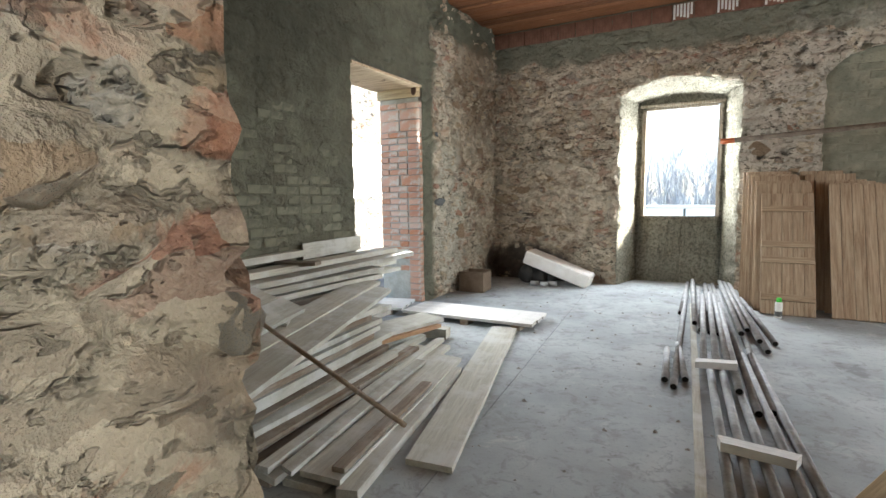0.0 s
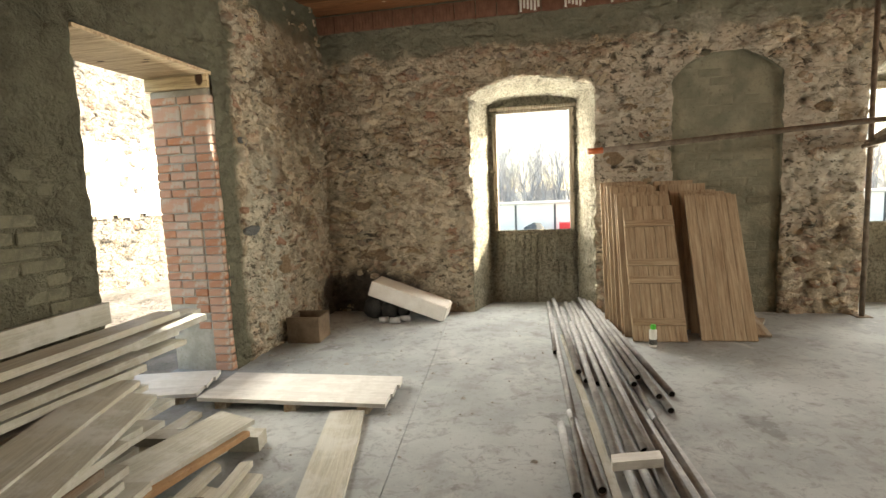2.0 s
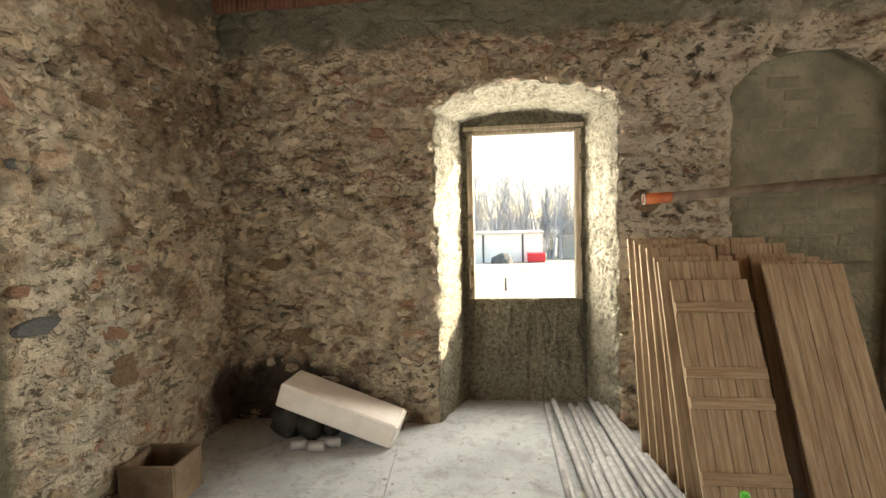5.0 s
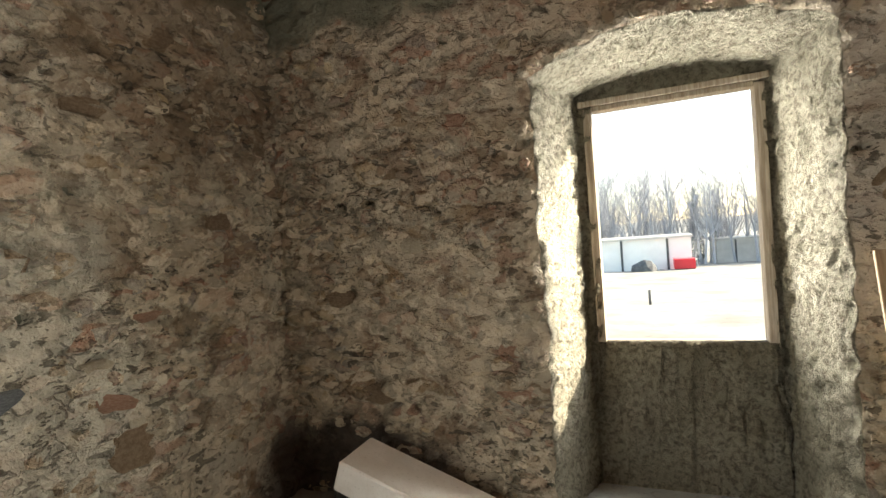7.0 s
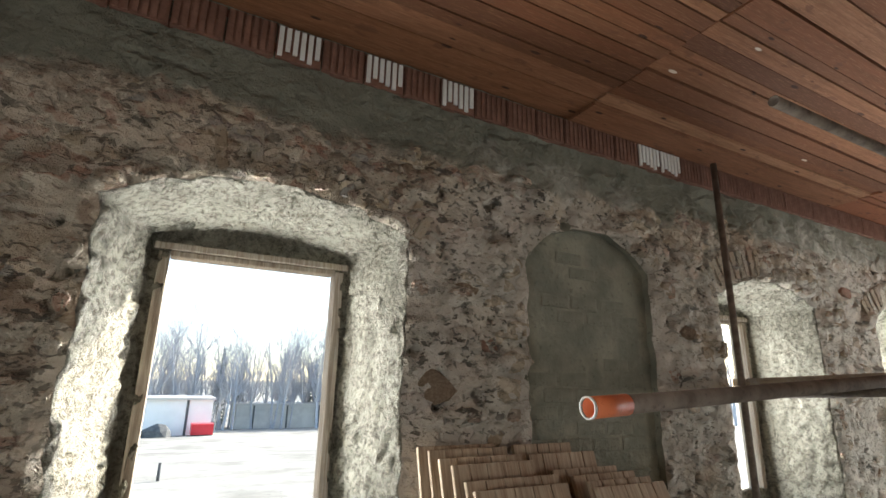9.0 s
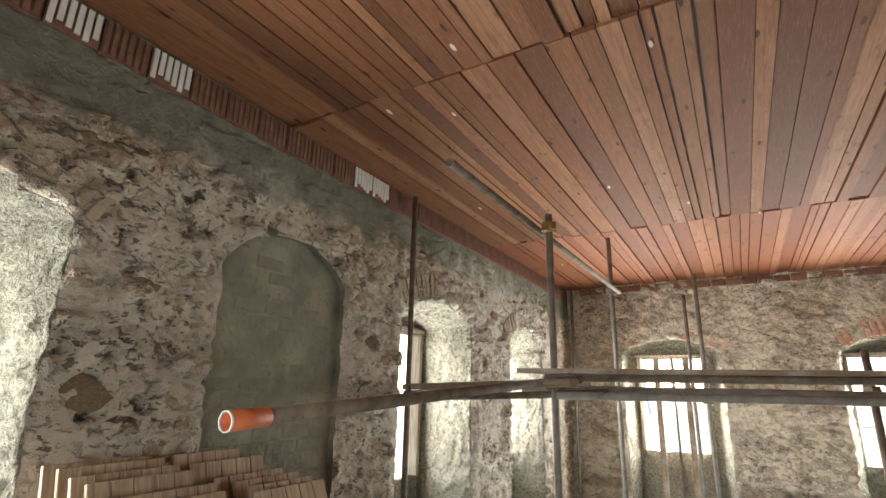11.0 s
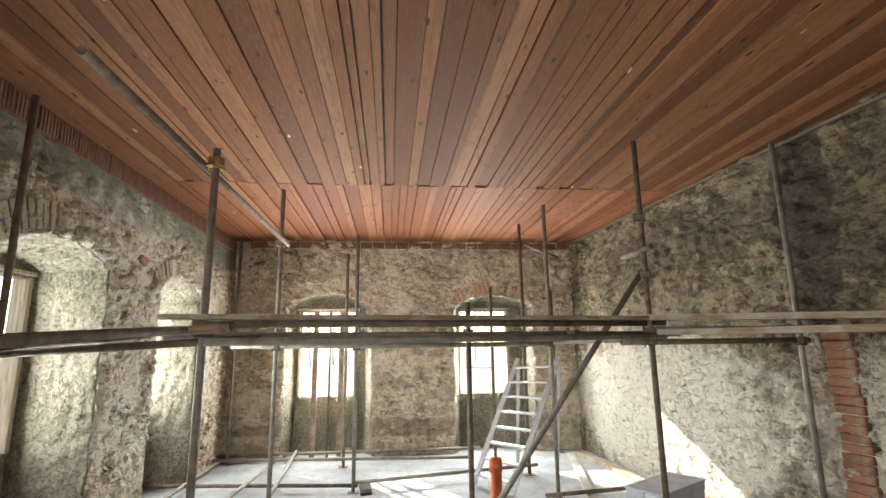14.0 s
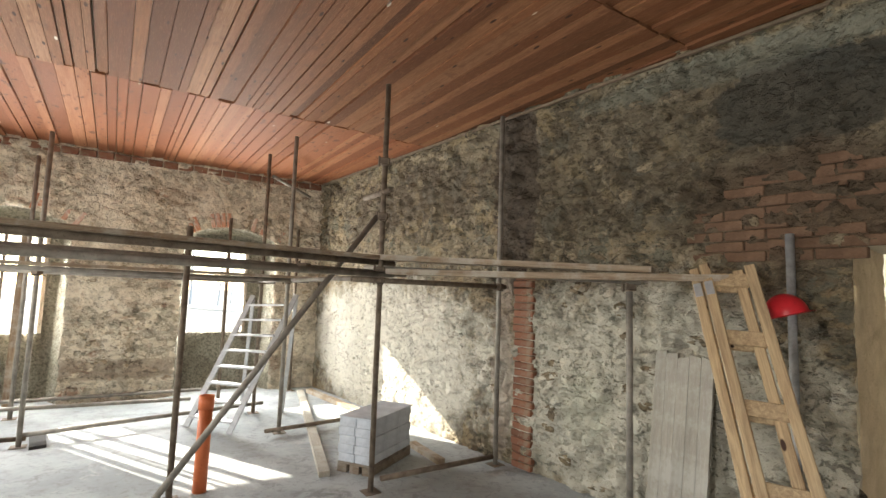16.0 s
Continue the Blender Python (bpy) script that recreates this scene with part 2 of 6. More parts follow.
# tint areas: green and pale patches low down, mostly darker ones higher up
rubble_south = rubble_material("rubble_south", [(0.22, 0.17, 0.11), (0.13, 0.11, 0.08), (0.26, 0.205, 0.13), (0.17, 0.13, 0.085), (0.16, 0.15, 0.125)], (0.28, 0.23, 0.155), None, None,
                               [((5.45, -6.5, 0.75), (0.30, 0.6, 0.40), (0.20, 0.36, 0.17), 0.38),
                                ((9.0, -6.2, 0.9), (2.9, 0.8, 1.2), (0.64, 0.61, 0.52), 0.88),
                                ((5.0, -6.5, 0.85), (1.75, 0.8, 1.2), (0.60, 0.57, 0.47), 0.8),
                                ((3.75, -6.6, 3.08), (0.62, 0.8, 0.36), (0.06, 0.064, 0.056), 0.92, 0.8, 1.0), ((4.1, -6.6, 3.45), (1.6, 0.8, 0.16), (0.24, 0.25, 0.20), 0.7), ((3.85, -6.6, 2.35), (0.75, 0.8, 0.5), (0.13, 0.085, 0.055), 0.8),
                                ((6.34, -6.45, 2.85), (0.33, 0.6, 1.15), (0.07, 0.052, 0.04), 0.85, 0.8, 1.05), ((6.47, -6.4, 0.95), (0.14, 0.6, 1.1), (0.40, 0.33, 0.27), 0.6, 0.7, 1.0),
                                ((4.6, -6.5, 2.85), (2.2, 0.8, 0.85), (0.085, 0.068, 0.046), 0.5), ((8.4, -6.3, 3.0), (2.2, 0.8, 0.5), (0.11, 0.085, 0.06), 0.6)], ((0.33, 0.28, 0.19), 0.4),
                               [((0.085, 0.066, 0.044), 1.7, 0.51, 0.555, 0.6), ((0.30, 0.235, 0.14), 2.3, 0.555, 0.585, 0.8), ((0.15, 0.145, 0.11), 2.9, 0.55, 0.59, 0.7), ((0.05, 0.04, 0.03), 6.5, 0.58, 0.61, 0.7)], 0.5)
rubble_jamb = rubble_material("rubble_jamb", [(0.33, 0.25, 0.16), (0.34, 0.13, 0.075), (0.34, 0.29, 0.22), (0.30, 0.21, 0.13), (0.35, 0.31, 0.25), (0.30, 0.115, 0.065)], (0.36, 0.30, 0.215), None, None, None, None, [((0.30, 0.14, 0.085), 3.0, 0.56, 0.61, 0.5)], 0.6)


stone_north = rubble_material("stone_warm", STONES_WARM, MORTAR, single=True)
stone_east = rubble_material("stone_pale", [(0.52, 0.43, 0.30), (0.38, 0.29, 0.19), (0.56, 0.48, 0.36), (0.42, 0.27, 0.18)], (0.70, 0.62, 0.48), single=True)
stone_south = rubble_material("stone_dark", [(0.26, 0.20, 0.13), (0.16, 0.13, 0.095), (0.31, 0.25, 0.16), (0.19, 0.15, 0.10)], (0.26, 0.21, 0.14), single=True)


def simple_material(name, low, high, scale=6.0, roughness=0.85, metallic=0.0, bump=0.3, distance=0.004, fine=60.0):
    k = Mat(name, roughness, metallic)
    c = k.mix(k.window(k.noise(scale, 5.0, 0.6), 0.3, 0.72), low, high)
    f = k.noise(fine, 4.0, 0.6)
    c = k.mix(k.window(f, 0.55, 0.8), c, tuple(v * 0.75 for v in low))
    return k.done(c, k.math("ADD", f, k.noise(scale * 2.5, 4.0)), bump, distance)


def wood_material(name, tones, along="X", knots=True, random_by="object", grey=0.0, roughness=0.7, dirt=None):
    """Sawn boards: grain along one axis, a tone for each board, knots."""
    k = Mat(name, roughness)
    if random_by == "island":
        r = k.node("ShaderNodeNewGeometry", 8)
        for s in k.t.nodes[-1].outputs:
            if s.name == "Random Per Island":
                r = s
    else:
        r = None
        n = k.t.nodes.new("ShaderNodeObjectInfo")
        for s in n.outputs:
            if s.name == "Random":
                r = s
    off = k.node("ShaderNodeCombineXYZ", X=k.math("MULTIPLY", r, 37.0), Y=k.math("MULTIPLY", r, 91.0), Z=k.math("MULTIPLY", r, 53.0))
    s = {"X": (0.5, 9.0, 9.0), "Y": (9.0, 0.5, 9.0), "Z": (9.0, 9.0, 0.5)}[along]
    vec = k.scaled(*s, offset=off)
    grain = k.noise(5.0, 6.0, 0.65, vec, 0.6)
    fine = k.noise(24.0, 4.0, 0.7, vec)
    n = len(tones)
    base = k.ramp(r, [(i / max(n - 1, 1), c) for i, c in enumerate(tones)])
    dark = k.mix(0.62 - 0.15 * grey, base, (0.22, 0.205, 0.18) if grey else (0.12, 0.05, 0.02))
    light = k.mix(0.35, base, (0.74, 0.73, 0.69) if grey else (0.66, 0.40, 0.22))
    c = k.mix(k.window(grain, 0.3, 0.72), dark, base)
    c = k.mix(k.math("MULTIPLY", k.window(fine, 0.5, 0.72), 0.6), c, light)
    if knots:
        ks = {"X": (3.2, 10.0, 2.0), "Y": (9.0, 3.6, 2.0), "Z": (9.0, 9.0, 3.6)}[along]
        d = k.node("ShaderNodeTexVoronoi", Vector=k.scaled(*ks, offset=off), Scale=1.0)
        c = k.mix(k.math("SUBTRACT", 1.0, k.window(d, 0.09, 0.14)), c, (0.05, 0.022, 0.012))
    if random_by == "island":
        f = k.node("ShaderNodeTexVoronoi", Vector=k.scaled(1.3, 3.6, 1.0, offset=off), Scale=1.0)
        c = k.mix(k.math("SUBTRACT", 1.0, k.window(f, 0.036, 0.055)), c, (0.66, 0.56, 0.44))
        east_bay = k.window(k.axes()[0], 7.97, 7.98)
        c = k.mix(k.math("MULTIPLY", east_bay, 0.45), c, (0.30, 0.10, 0.045))
        blots = k.window(k.noise(6.0, 4.0, 0.6, k.scaled(1.0, 2.0, 1.0, offset=off)), 0.60, 0.66)
        c = k.mix(k.math("MULTIPLY", k.math("ADD", k.math("MULTIPLY", east_bay, 0.45), 0.45), blots), c, (0.11, 0.045, 0.025))
    if dirt:
        c = k.mix(k.math("MULTIPLY", k.window(k.noise(3.5, 6.0, 0.7), 0.45, 0.62), dirt[1]), c, dirt[0])
    return k.done(c, k.math("ADD", grain, k.math("MULTIPLY", fine, 0.6)), 0.35, 0.004)


ceiling_wood = wood_material("ceiling_boards", [(0.235, 0.088, 0.038), (0.12, 0.042, 0.019), (0.32, 0.145, 0.070), (0.185, 0.067, 0.029), (0.072, 0.026, 0.013), (0.275, 0.110, 0.049), (0.145, 0.052, 0.023), (0.42, 0.215, 0.115), (0.21, 0.076, 0.033)], "X", True, "island")
old_wood = wood_material("old_boards", [(0.54, 0.52, 0.43), (0.45, 0.445, 0.385), (0.58, 0.555, 0.455), (0.38, 0.365, 0.30), (0.55, 0.54, 0.475)], "X", False, "object", grey=1.0, dirt=((0.56, 0.57, 0.54), 0.65), roughness=0.9)
shutter_wood = wood_material("shutter_boards", [(0.44, 0.35, 0.24), (0.51, 0.41, 0.285), (0.40, 0.31, 0.21)], "Z", False, "object", roughness=0.75)
dark_wood = wood_material("dark_boards", [(0.25, 0.22, 0.175), (0.21, 0.185, 0.145)], "X", False, "object", dirt=((0.4, 0.38, 0.33), 0.3), roughness=0.9)
pale_wood = wood_material("pale_boards", [(0.70, 0.56, 0.34), (0.74, 0.60, 0.40), (0.66, 0.52, 0.31)], "X", True, "object", roughness=0.7)
ladder_wood = wood_material("ladder_pine", [(0.62, 0.47, 0.28), (0.56, 0.42, 0.25)], "Z", True, "object", roughness=0.6)
frame_wood = wood_material("window_timber", [(0.60, 0.55, 0.46), (0.54, 0.49, 0.40)], "Z", False, "object", roughness=0.8)
whitened_wood = wood_material("whitened_boards", [(0.68, 0.67, 0.63), (0.64, 0.63, 0.60)], "X", False, "object", grey=2.2, dirt=((0.72, 0.72, 0.69), 0.7))
grey_boards = wood_material("limewashed_boards", [(0.40, 0.37, 0.31), (0.37, 0.34, 0.28)], "X", False, "object", grey=1.0, dirt=((0.48, 0.47, 0.42), 0.6))
scaffold_wood = wood_material("scaffold_boards", [(0.40, 0.33, 0.24), (0.31, 0.25, 0.18)], "X", False, "object", dirt=((0.48, 0.45, 0.39), 0.6), roughness=0.9)

k = Mat("concrete_floor", 0.85)
big, mid, fin = k.noise(0.8, 5.0, 0.6), k.noise(4.5, 7.0, 0.7), k.noise(45.0, 5.0, 0.65)
c = k.mix(k.window(big, 0.35, 0.65), (0.275, 0.297, 0.302), (0.405, 0.432, 0.436))
c = k.mix(k.math("MULTIPLY", k.window(mid, 0.50, 0.66), 0.5), c, (0.22, 0.22, 0.215))
c = k.mix(k.math("MULTIPLY", k.window(k.noise(2.2, 7.0, 0.72, None, 0.8), 0.56, 0.70), 0.5), c, (0.52, 0.52, 0.515))
c = k.mix(k.math("MULTIPLY", k.window(k.noise(7.5, 8.0, 0.75, None, 1.2), 0.53, 0.60), 0.4), c, (0.19, 0.19, 0.185))
c = k.mix(k.math("MULTIPLY", k.window(fin, 0.56, 0.74), 0.5), c, (0.2, 0.195, 0.18))
c = k.mix(k.math("MULTIPLY", k.window(k.noise(1.7, 7.0, 0.7, k.scaled(1, 1, 1, offset=(4.0, 9.0, 0.0)), 0.6), 0.60, 0.66), 0.55), c, (0.15, 0.15, 0.145))
c = k.mix(k.math("MULTIPLY", k.window(k.noise(18.0, 5.0, 0.7), 0.60, 0.68), 0.5), c, (0.17, 0.165, 0.155))
concrete = k.done(c, k.math("ADD", mid, fin), 0.3, 0.006)

k = Mat("cement_brickwork", 0.93)
info = k.t.nodes.new("ShaderNodeObjectInfo")
rnd = [s for s in info.outputs if s.name == "Random"][0]
c = k.mix(rnd, (0.165, 0.16, 0.115), (0.20, 0.195, 0.142))
c = k.mix(k.window(k.noise(14.0, 6.0, 0.65), 0.4, 0.7), c, (0.13, 0.127, 0.092))
c = k.mix(k.math("MULTIPLY", k.window(k.noise(50.0, 4.0), 0.58, 0.7), 0.35), c, (0.27, 0.26, 0.2))
cement_brick = k.done(c, k.noise(40.0, 6.0, 0.7), 0.7, 0.012)

k = Mat("clay_brick", 0.9)
info = k.t.nodes.new("ShaderNodeObjectInfo")
rnd = [s for s in info.outputs if s.name == "Random"][0]
c = k.ramp(rnd, [(0.0, (0.50, 0.24, 0.15)), (0.35, (0.58, 0.36, 0.27)), (0.7, (0.50, 0.21, 0.11)), (1.0, (0.60, 0.43, 0.35))])
c = k.mix(k.math("MULTIPLY", k.window(k.noise(6.0, 7.0, 0.72), 0.47, 0.60), 0.8), c, (0.56, 0.50, 0.42))
clay_brick = k.done(c, k.noise(50.0, 5.0, 0.65), 0.6, 0.008)

k = Mat("dark_brick", 0.92)
info = k.t.nodes.new("ShaderNodeObjectInfo")
rnd = [s for s in info.outputs if s.name == "Random"][0]
c = k.ramp(rnd, [(0.0, (0.20, 0.085, 0.05)), (0.5, (0.25, 0.115, 0.07)), (1.0, (0.15, 0.068, 0.042))])
c = k.mix(k.math("MULTIPLY", k.window(k.noise(8.0, 6.0, 0.7), 0.50, 0.64), 0.55), c, (0.26, 0.22, 0.16))
dark_brick = k.done(c, k.noise(45.0, 5.0, 0.65), 0.7, 0.01)

k = Mat("field_stone", 0.9)
info = k.t.nodes.new("ShaderNodeObjectInfo")
rnd = [s for s in info.outputs if s.name == "Random"][0]
off = k.node("ShaderNodeCombineXYZ", X=k.math("MULTIPLY", rnd, 71.0), Y=k.math("MULTIPLY", rnd, 33.0))
c = k.ramp(rnd, [(0.0, (0.42, 0.34, 0.235)), (0.2, (0.33, 0.255, 0.17)), (0.4, (0.41, 0.36, 0.28)), (0.6, (0.38, 0.29, 0.205)), (0.8, (0.34, 0.315, 0.265)), (0.93, (0.44, 0.36, 0.26)), (1.0, (0.37, 0.20, 0.13))])
c = k.mix(k.math("MULTIPLY", k.window(k.noise(11.0, 6.0, 0.7, k.scaled(1, 1, 1, offset=off)), 0.42, 0.55), 0.85), c, (0.40, 0.34, 0.25))
c = k.mix(k.math("MULTIPLY", k.window(k.noise(30.0, 4.0, 0.65, k.scaled(1, 1, 1, offset=off)), 0.56, 0.62), 0.7), c, (0.09, 0.075, 0.055))
field_stone = k.done(c, k.noise(26.0, 6.0, 0.75), 1.0, 0.02)

k = Mat("rough_reveal", 0.95)
lump, fin2 = k.noise(30.0, 6.0, 0.7, None, 0.4), k.noise(80.0, 4.0, 0.7)
c = k.mix(k.window(k.noise(3.0, 4.0), 0.35, 0.65), (0.34, 0.315, 0.24), (0.46, 0.43, 0.335))
# low spots between the lumps painted darker, as hollows in shade
c = k.mix(k.math("MULTIPLY", k.math("SUBTRACT", 1.0, k.window(lump, 0.36, 0.58)), 0.75), c, (0.11, 0.097, 0.072))
c = k.mix(k.math("MULTIPLY", k.window(fin2, 0.55, 0.7), 0.6), c, (0.52, 0.48, 0.38))
plaster_reveal = k.done(c, k.math("ADD", lump, k.math("MULTIPLY", fin2, 0.5)), 1.0, 0.07)
jamb_plaster = simple_material("pale_jamb_plaster", (0.58, 0.47, 0.32), (0.72, 0.60, 0.42), 3.5, 0.95, 0.0, 0.8, 0.015)
plain_plaster = simple_material("old_plaster", (0.45, 0.41, 0.33), (0.55, 0.5, 0.41), 2.5)
cement_plain = simple_material("cement_render", (0.16, 0.16, 0.125), (0.23, 0.23, 0.18), 5.0, 0.93, 0.0, 0.7, 0.012)
niche_cement = simple_material("niche_mortar", (0.17, 0.168, 0.125), (0.30, 0.285, 0.21), 3.2, 0.95, 0.0, 1.0, 0.02, 26.0)
steel = simple_material("galvanised_pipe", (0.25, 0.25, 0.25), (0.37, 0.37, 0.365), 14.0, 0.72, 0.2, 0.2)
# black stands in for the unlit inside of a pipe
bore_shade = simple_material("pipe_bore_shade", (0.012, 0.011, 0.010), (0.02, 0.018, 0.016), 14.0, 0.95)
rusty = simple_material("rusty_steel", (0.13, 0.10, 0.075), (0.25, 0.20, 0.155), 11.0, 0.75, 0.35, 0.3)
grey_steel = simple_material("worn_scaffold_steel", (0.20, 0.18, 0.155), (0.33, 0.30, 0.26), 9.0, 0.65, 0.35, 0.3)
aluminium = simple_material("aluminium", (0.38, 0.385, 0.39), (0.50, 0.505, 0.51), 10.0, 0.55, 0.4, 0.1)
brass_paint = simple_material("yellowed_coupler", (0.30, 0.19, 0.06), (0.42, 0.28, 0.10), 20.0, 0.6, 0.4)
orange_pvc = simple_material("orange_plastic", (0.62, 0.15, 0.05), (0.70, 0.20, 0.08), 8.0, 0.45)
red_plastic = simple_material("red_plastic", (0.55, 0.02, 0.03), (0.62, 0.03, 0.04), 5.0, 0.3, 0.0, 0.05)
foam_white = simple_material("white_block", (0.70, 0.66, 0.60), (0.80, 0.77, 0.72), 6.0, 0.8, 0.0, 0.4, 0.006)
dark_stuff = simple_material("dark_bundle", (0.03, 0.03, 0.03), (0.06, 0.055, 0.05), 9.0, 0.8)
block_grey = simple_material("aerated_block", (0.46, 0.49, 0.53), (0.58, 0.61, 0.65), 8.0, 0.9, 0.0, 0.4, 0.005)
crate_wood = simple_material("crate_brown", (0.13, 0.095, 0.065), (0.21, 0.155, 0.11), 8.0, 0.9)
can_white = simple_material("can_label", (0.66, 0.66, 0.62), (0.75, 0.75, 0.72), 20.0, 0.35, 0.0, 0.05)
can_green = simple_material("can_cap", (0.06, 0.5, 0.05), (0.09, 0.6, 0.08), 20.0, 0.35, 0.0, 0.05)
clay_tile = simple_material("hollow_brick", (0.15, 0.075, 0.05), (0.24, 0.125, 0.085), 9.0, 0.9)
lime_white = simple_material("lime_plaster", (0.66, 0.63, 0.56), (0.76, 0.74, 0.68), 9.0, 0.9)


# ---- mesh helpers ----
def mesh_of(name, bm, material=None, smooth=False):
    me = bpy.data.meshes.new(name)
    bm.to_mesh(me)
    bm.free()
    if material:
        me.materials.append(material)
    if smooth:
        me.shade_smooth()
    return me


def part(name, bm, material, parent=None, label="", smooth=False):
    """Links a bmesh as one mesh object, under its thing if there is one."""
    ob = new(name, mesh_of(name, bm, material, smooth) if isinstance(bm, bmesh.types.BMesh) else bm)
    if parent is not None:
        ob.parent = parent
    if label:
        tagged(ob, label)
    return ob


def put_box(bm, x0, x1, y0, y1, z0, z1, m=None):
    """Adds a box to a bmesh."""
    vs = [bm.verts.new((x, y, z)) for z in (z0, z1) for y in (y0, y1) for x in (x0, x1)]
    for f in ((0, 2, 3, 1), (4, 5, 7, 6), (0, 1, 5, 4), (2, 6, 7, 3), (0, 4, 6, 2), (1, 3, 7, 5)):
        bm.faces.new([vs[i] for i in f])
    if m is not None:
        bmesh.ops.transform(bm, matrix=m, verts=vs)
    return vs


def box(x0, x1, y0, y1, z0, z1, bevel=0.0):
    bm = bmesh.new()
    put_box(bm, x0, x1, y0, y1, z0, z1)
    if bevel:
        bmesh.ops.bevel(bm, geom=bm.edges[:], offset=bevel, segments=1, affect="EDGES", profile=0.5)
    return bm


def along(p0, p1, up=(0, 0, 1)):
    """A frame at p0 whose X axis runs to p1 and whose Z axis leans to up; and the length."""
    p0, p1 = Vector(p0), Vector(p1)
    x = (p1 - p0).normalized()
    z = Vector(up) - Vector(up).dot(x) * x
    z = z.normalized() if z.length > 1e-4 else x.orthogonal().normalized()
    y = z.cross(x)
    m = Matrix((x, y, z)).transposed().to_4x4()
    m.translation = p0
    return m, (p1 - p0).length


def tube(length, r, inner=0.0, sides=12):
    """A pipe along X from 0, hollow where inner is given."""
    bm = bmesh.new()
    rings = []
    spec = [(0, r), (length, r)] + ([(length, inner), (0, inner)] if inner else [])
    for x, q in spec:
        rings.append([bm.verts.new((x, q * math.cos(a), q * math.sin(a))) for a in [2 * math.pi * i / sides for i in range(sides)]])
    pairs = list(zip(rings, rings[1:] + rings[:1])) if inner else [(rings[0], rings[1])]
    for a, b in pairs:
        for i in range(sides):
            bm.faces.new((a[i], a[(i + 1) % sides], b[(i + 1) % sides], b[i]))
    if not inner:
        bm.faces.new(rings[0])
        bm.faces.new(rings[1])
    bmesh.ops.recalc_face_normals(bm, faces=bm.faces[:])
    return bm


def rod(name, p0, p1, r, material, parent=None, inner=0.0, sides=12, label=""):
    m, length = along(p0, p1)
    ob = part(name, tube(length, r, inner, sides), material, parent, label, True)
    for p in ob.data.polygons:
        p.use_smooth = len(p.vertices) == 4
    ob.matrix_basis = m
    return ob


def board_mesh(length, width, thick, seed=0, warp=0.006, steps=6):
    """A sawn board along X from 0, with slightly uneven edges and a slight warp."""
    rng = random.Random(seed)
    bm = bmesh.new()
    rows = []
    bow = rng.uniform(-warp, warp)
    for i in range(steps + 1):
        f = i / steps
        x = f * length + (rng.uniform(-0.02, 0.02) if i in (0, steps) else 0)
        dz = bow * math.sin(math.pi * f) + rng.uniform(-0.001, 0.001)
        wl, wr = (width / 2 * (1 + rng.uniform(-0.03, 0.03)) for _ in range(2))
        skew = rng.uniform(-0.015, 0.015) if i in (0, steps) else 0
        rows.append([bm.verts.new(v) for v in ((x - skew, -wl, dz), (x + skew, wr, dz), (x + skew, wr, dz + thick), (x - skew, -wl, dz + thick))])
    for a, b in zip(rows, rows[1:]):
        for i in range(4):
            bm.faces.new((a[i], b[i], b[(i + 1) % 4], a[(i + 1) % 4]))
    bm.faces.new(rows[0])
    bm.faces.new(rows[-1])
    bmesh.ops.recalc_face_normals(bm, faces=bm.faces[:])
    return bm


board_seed = [0]


def board(name, p0, p1, width, thick, material, parent=None, up=(0, 0, 1), label="", category="", group="", warp=0.006):
    """A board whose underside's middle line runs from p0 to p1."""
    m, length = along(p0, p1, up)
    board_seed[0] += 1
    ob = part(name, board_mesh(length, width, thick, board_seed[0], warp), material, parent)
    ob.matrix_basis = m
    return tagged(ob, label, category, group)


# ---- masonry sheets ----
def hash01(v):
    s = math.sin(v[0] * 127.1 + v[1] * 311.7 + v[2] * 74.7) * 43758.5453
    return s - math.floor(s)


def smooth01(a, b, x):
    f = min(1.0, max(0.0, (x - a) / (b - a)))
    return f * f * (3 - 2 * f)


class Arch:
    """A window recess in a wall, in the wall's own u (along) and v (up): straight sides, a segment arch on top."""

    def __init__(self, u0, u1, v0, spring, top):
        self.u0, self.u1, self.v0, self.spring, self.top = u0, u1, v0, spring, top

    def over(self, u):
        half, rise = (self.u1 - self.u0) / 2, self.top - self.spring
        if rise < 1e-4:
            return self.spring
        r = (half * half + rise * rise) / (2 * rise)
        d = u - (self.u0 + self.u1) / 2
        return self.top - r + math.sqrt(max(0.0, r * r - d * d))

    def inside(self, u, v):
        return self.u0 < u < self.u1 and v > self.v0 and v < self.over(u)

    def ring(self, sides=28, top=26, ragged=0.0, seed=0.0):
        pts = [(self.u0, self.v0 + (self.spring - self.v0) * i / sides) for i in range(sides)]
        pts += [(u, self.over(u)) for u in [self.u0 + (self.u1 - self.u0) * i / top for i in range(top)]]
        pts += [(self.u1, self.spring + (self.v0 - self.spring) * i / sides) for i in range(sides)]
        pts += [(self.u1 + (self.u0 - self.u1) * i / top, self.v0) for i in range(top)]
        if ragged:
            pts = [(u + ragged * noise.noise((u * 9, v * 9, seed)) + ragged * 0.6 * noise.noise((u * 31, v * 31, seed + 5)),
                    v + ragged * noise.noise((u * 9, v * 9, seed + 9))) if v > self.v0 + 0.02 else (u, v) for u, v in pts]
        return pts


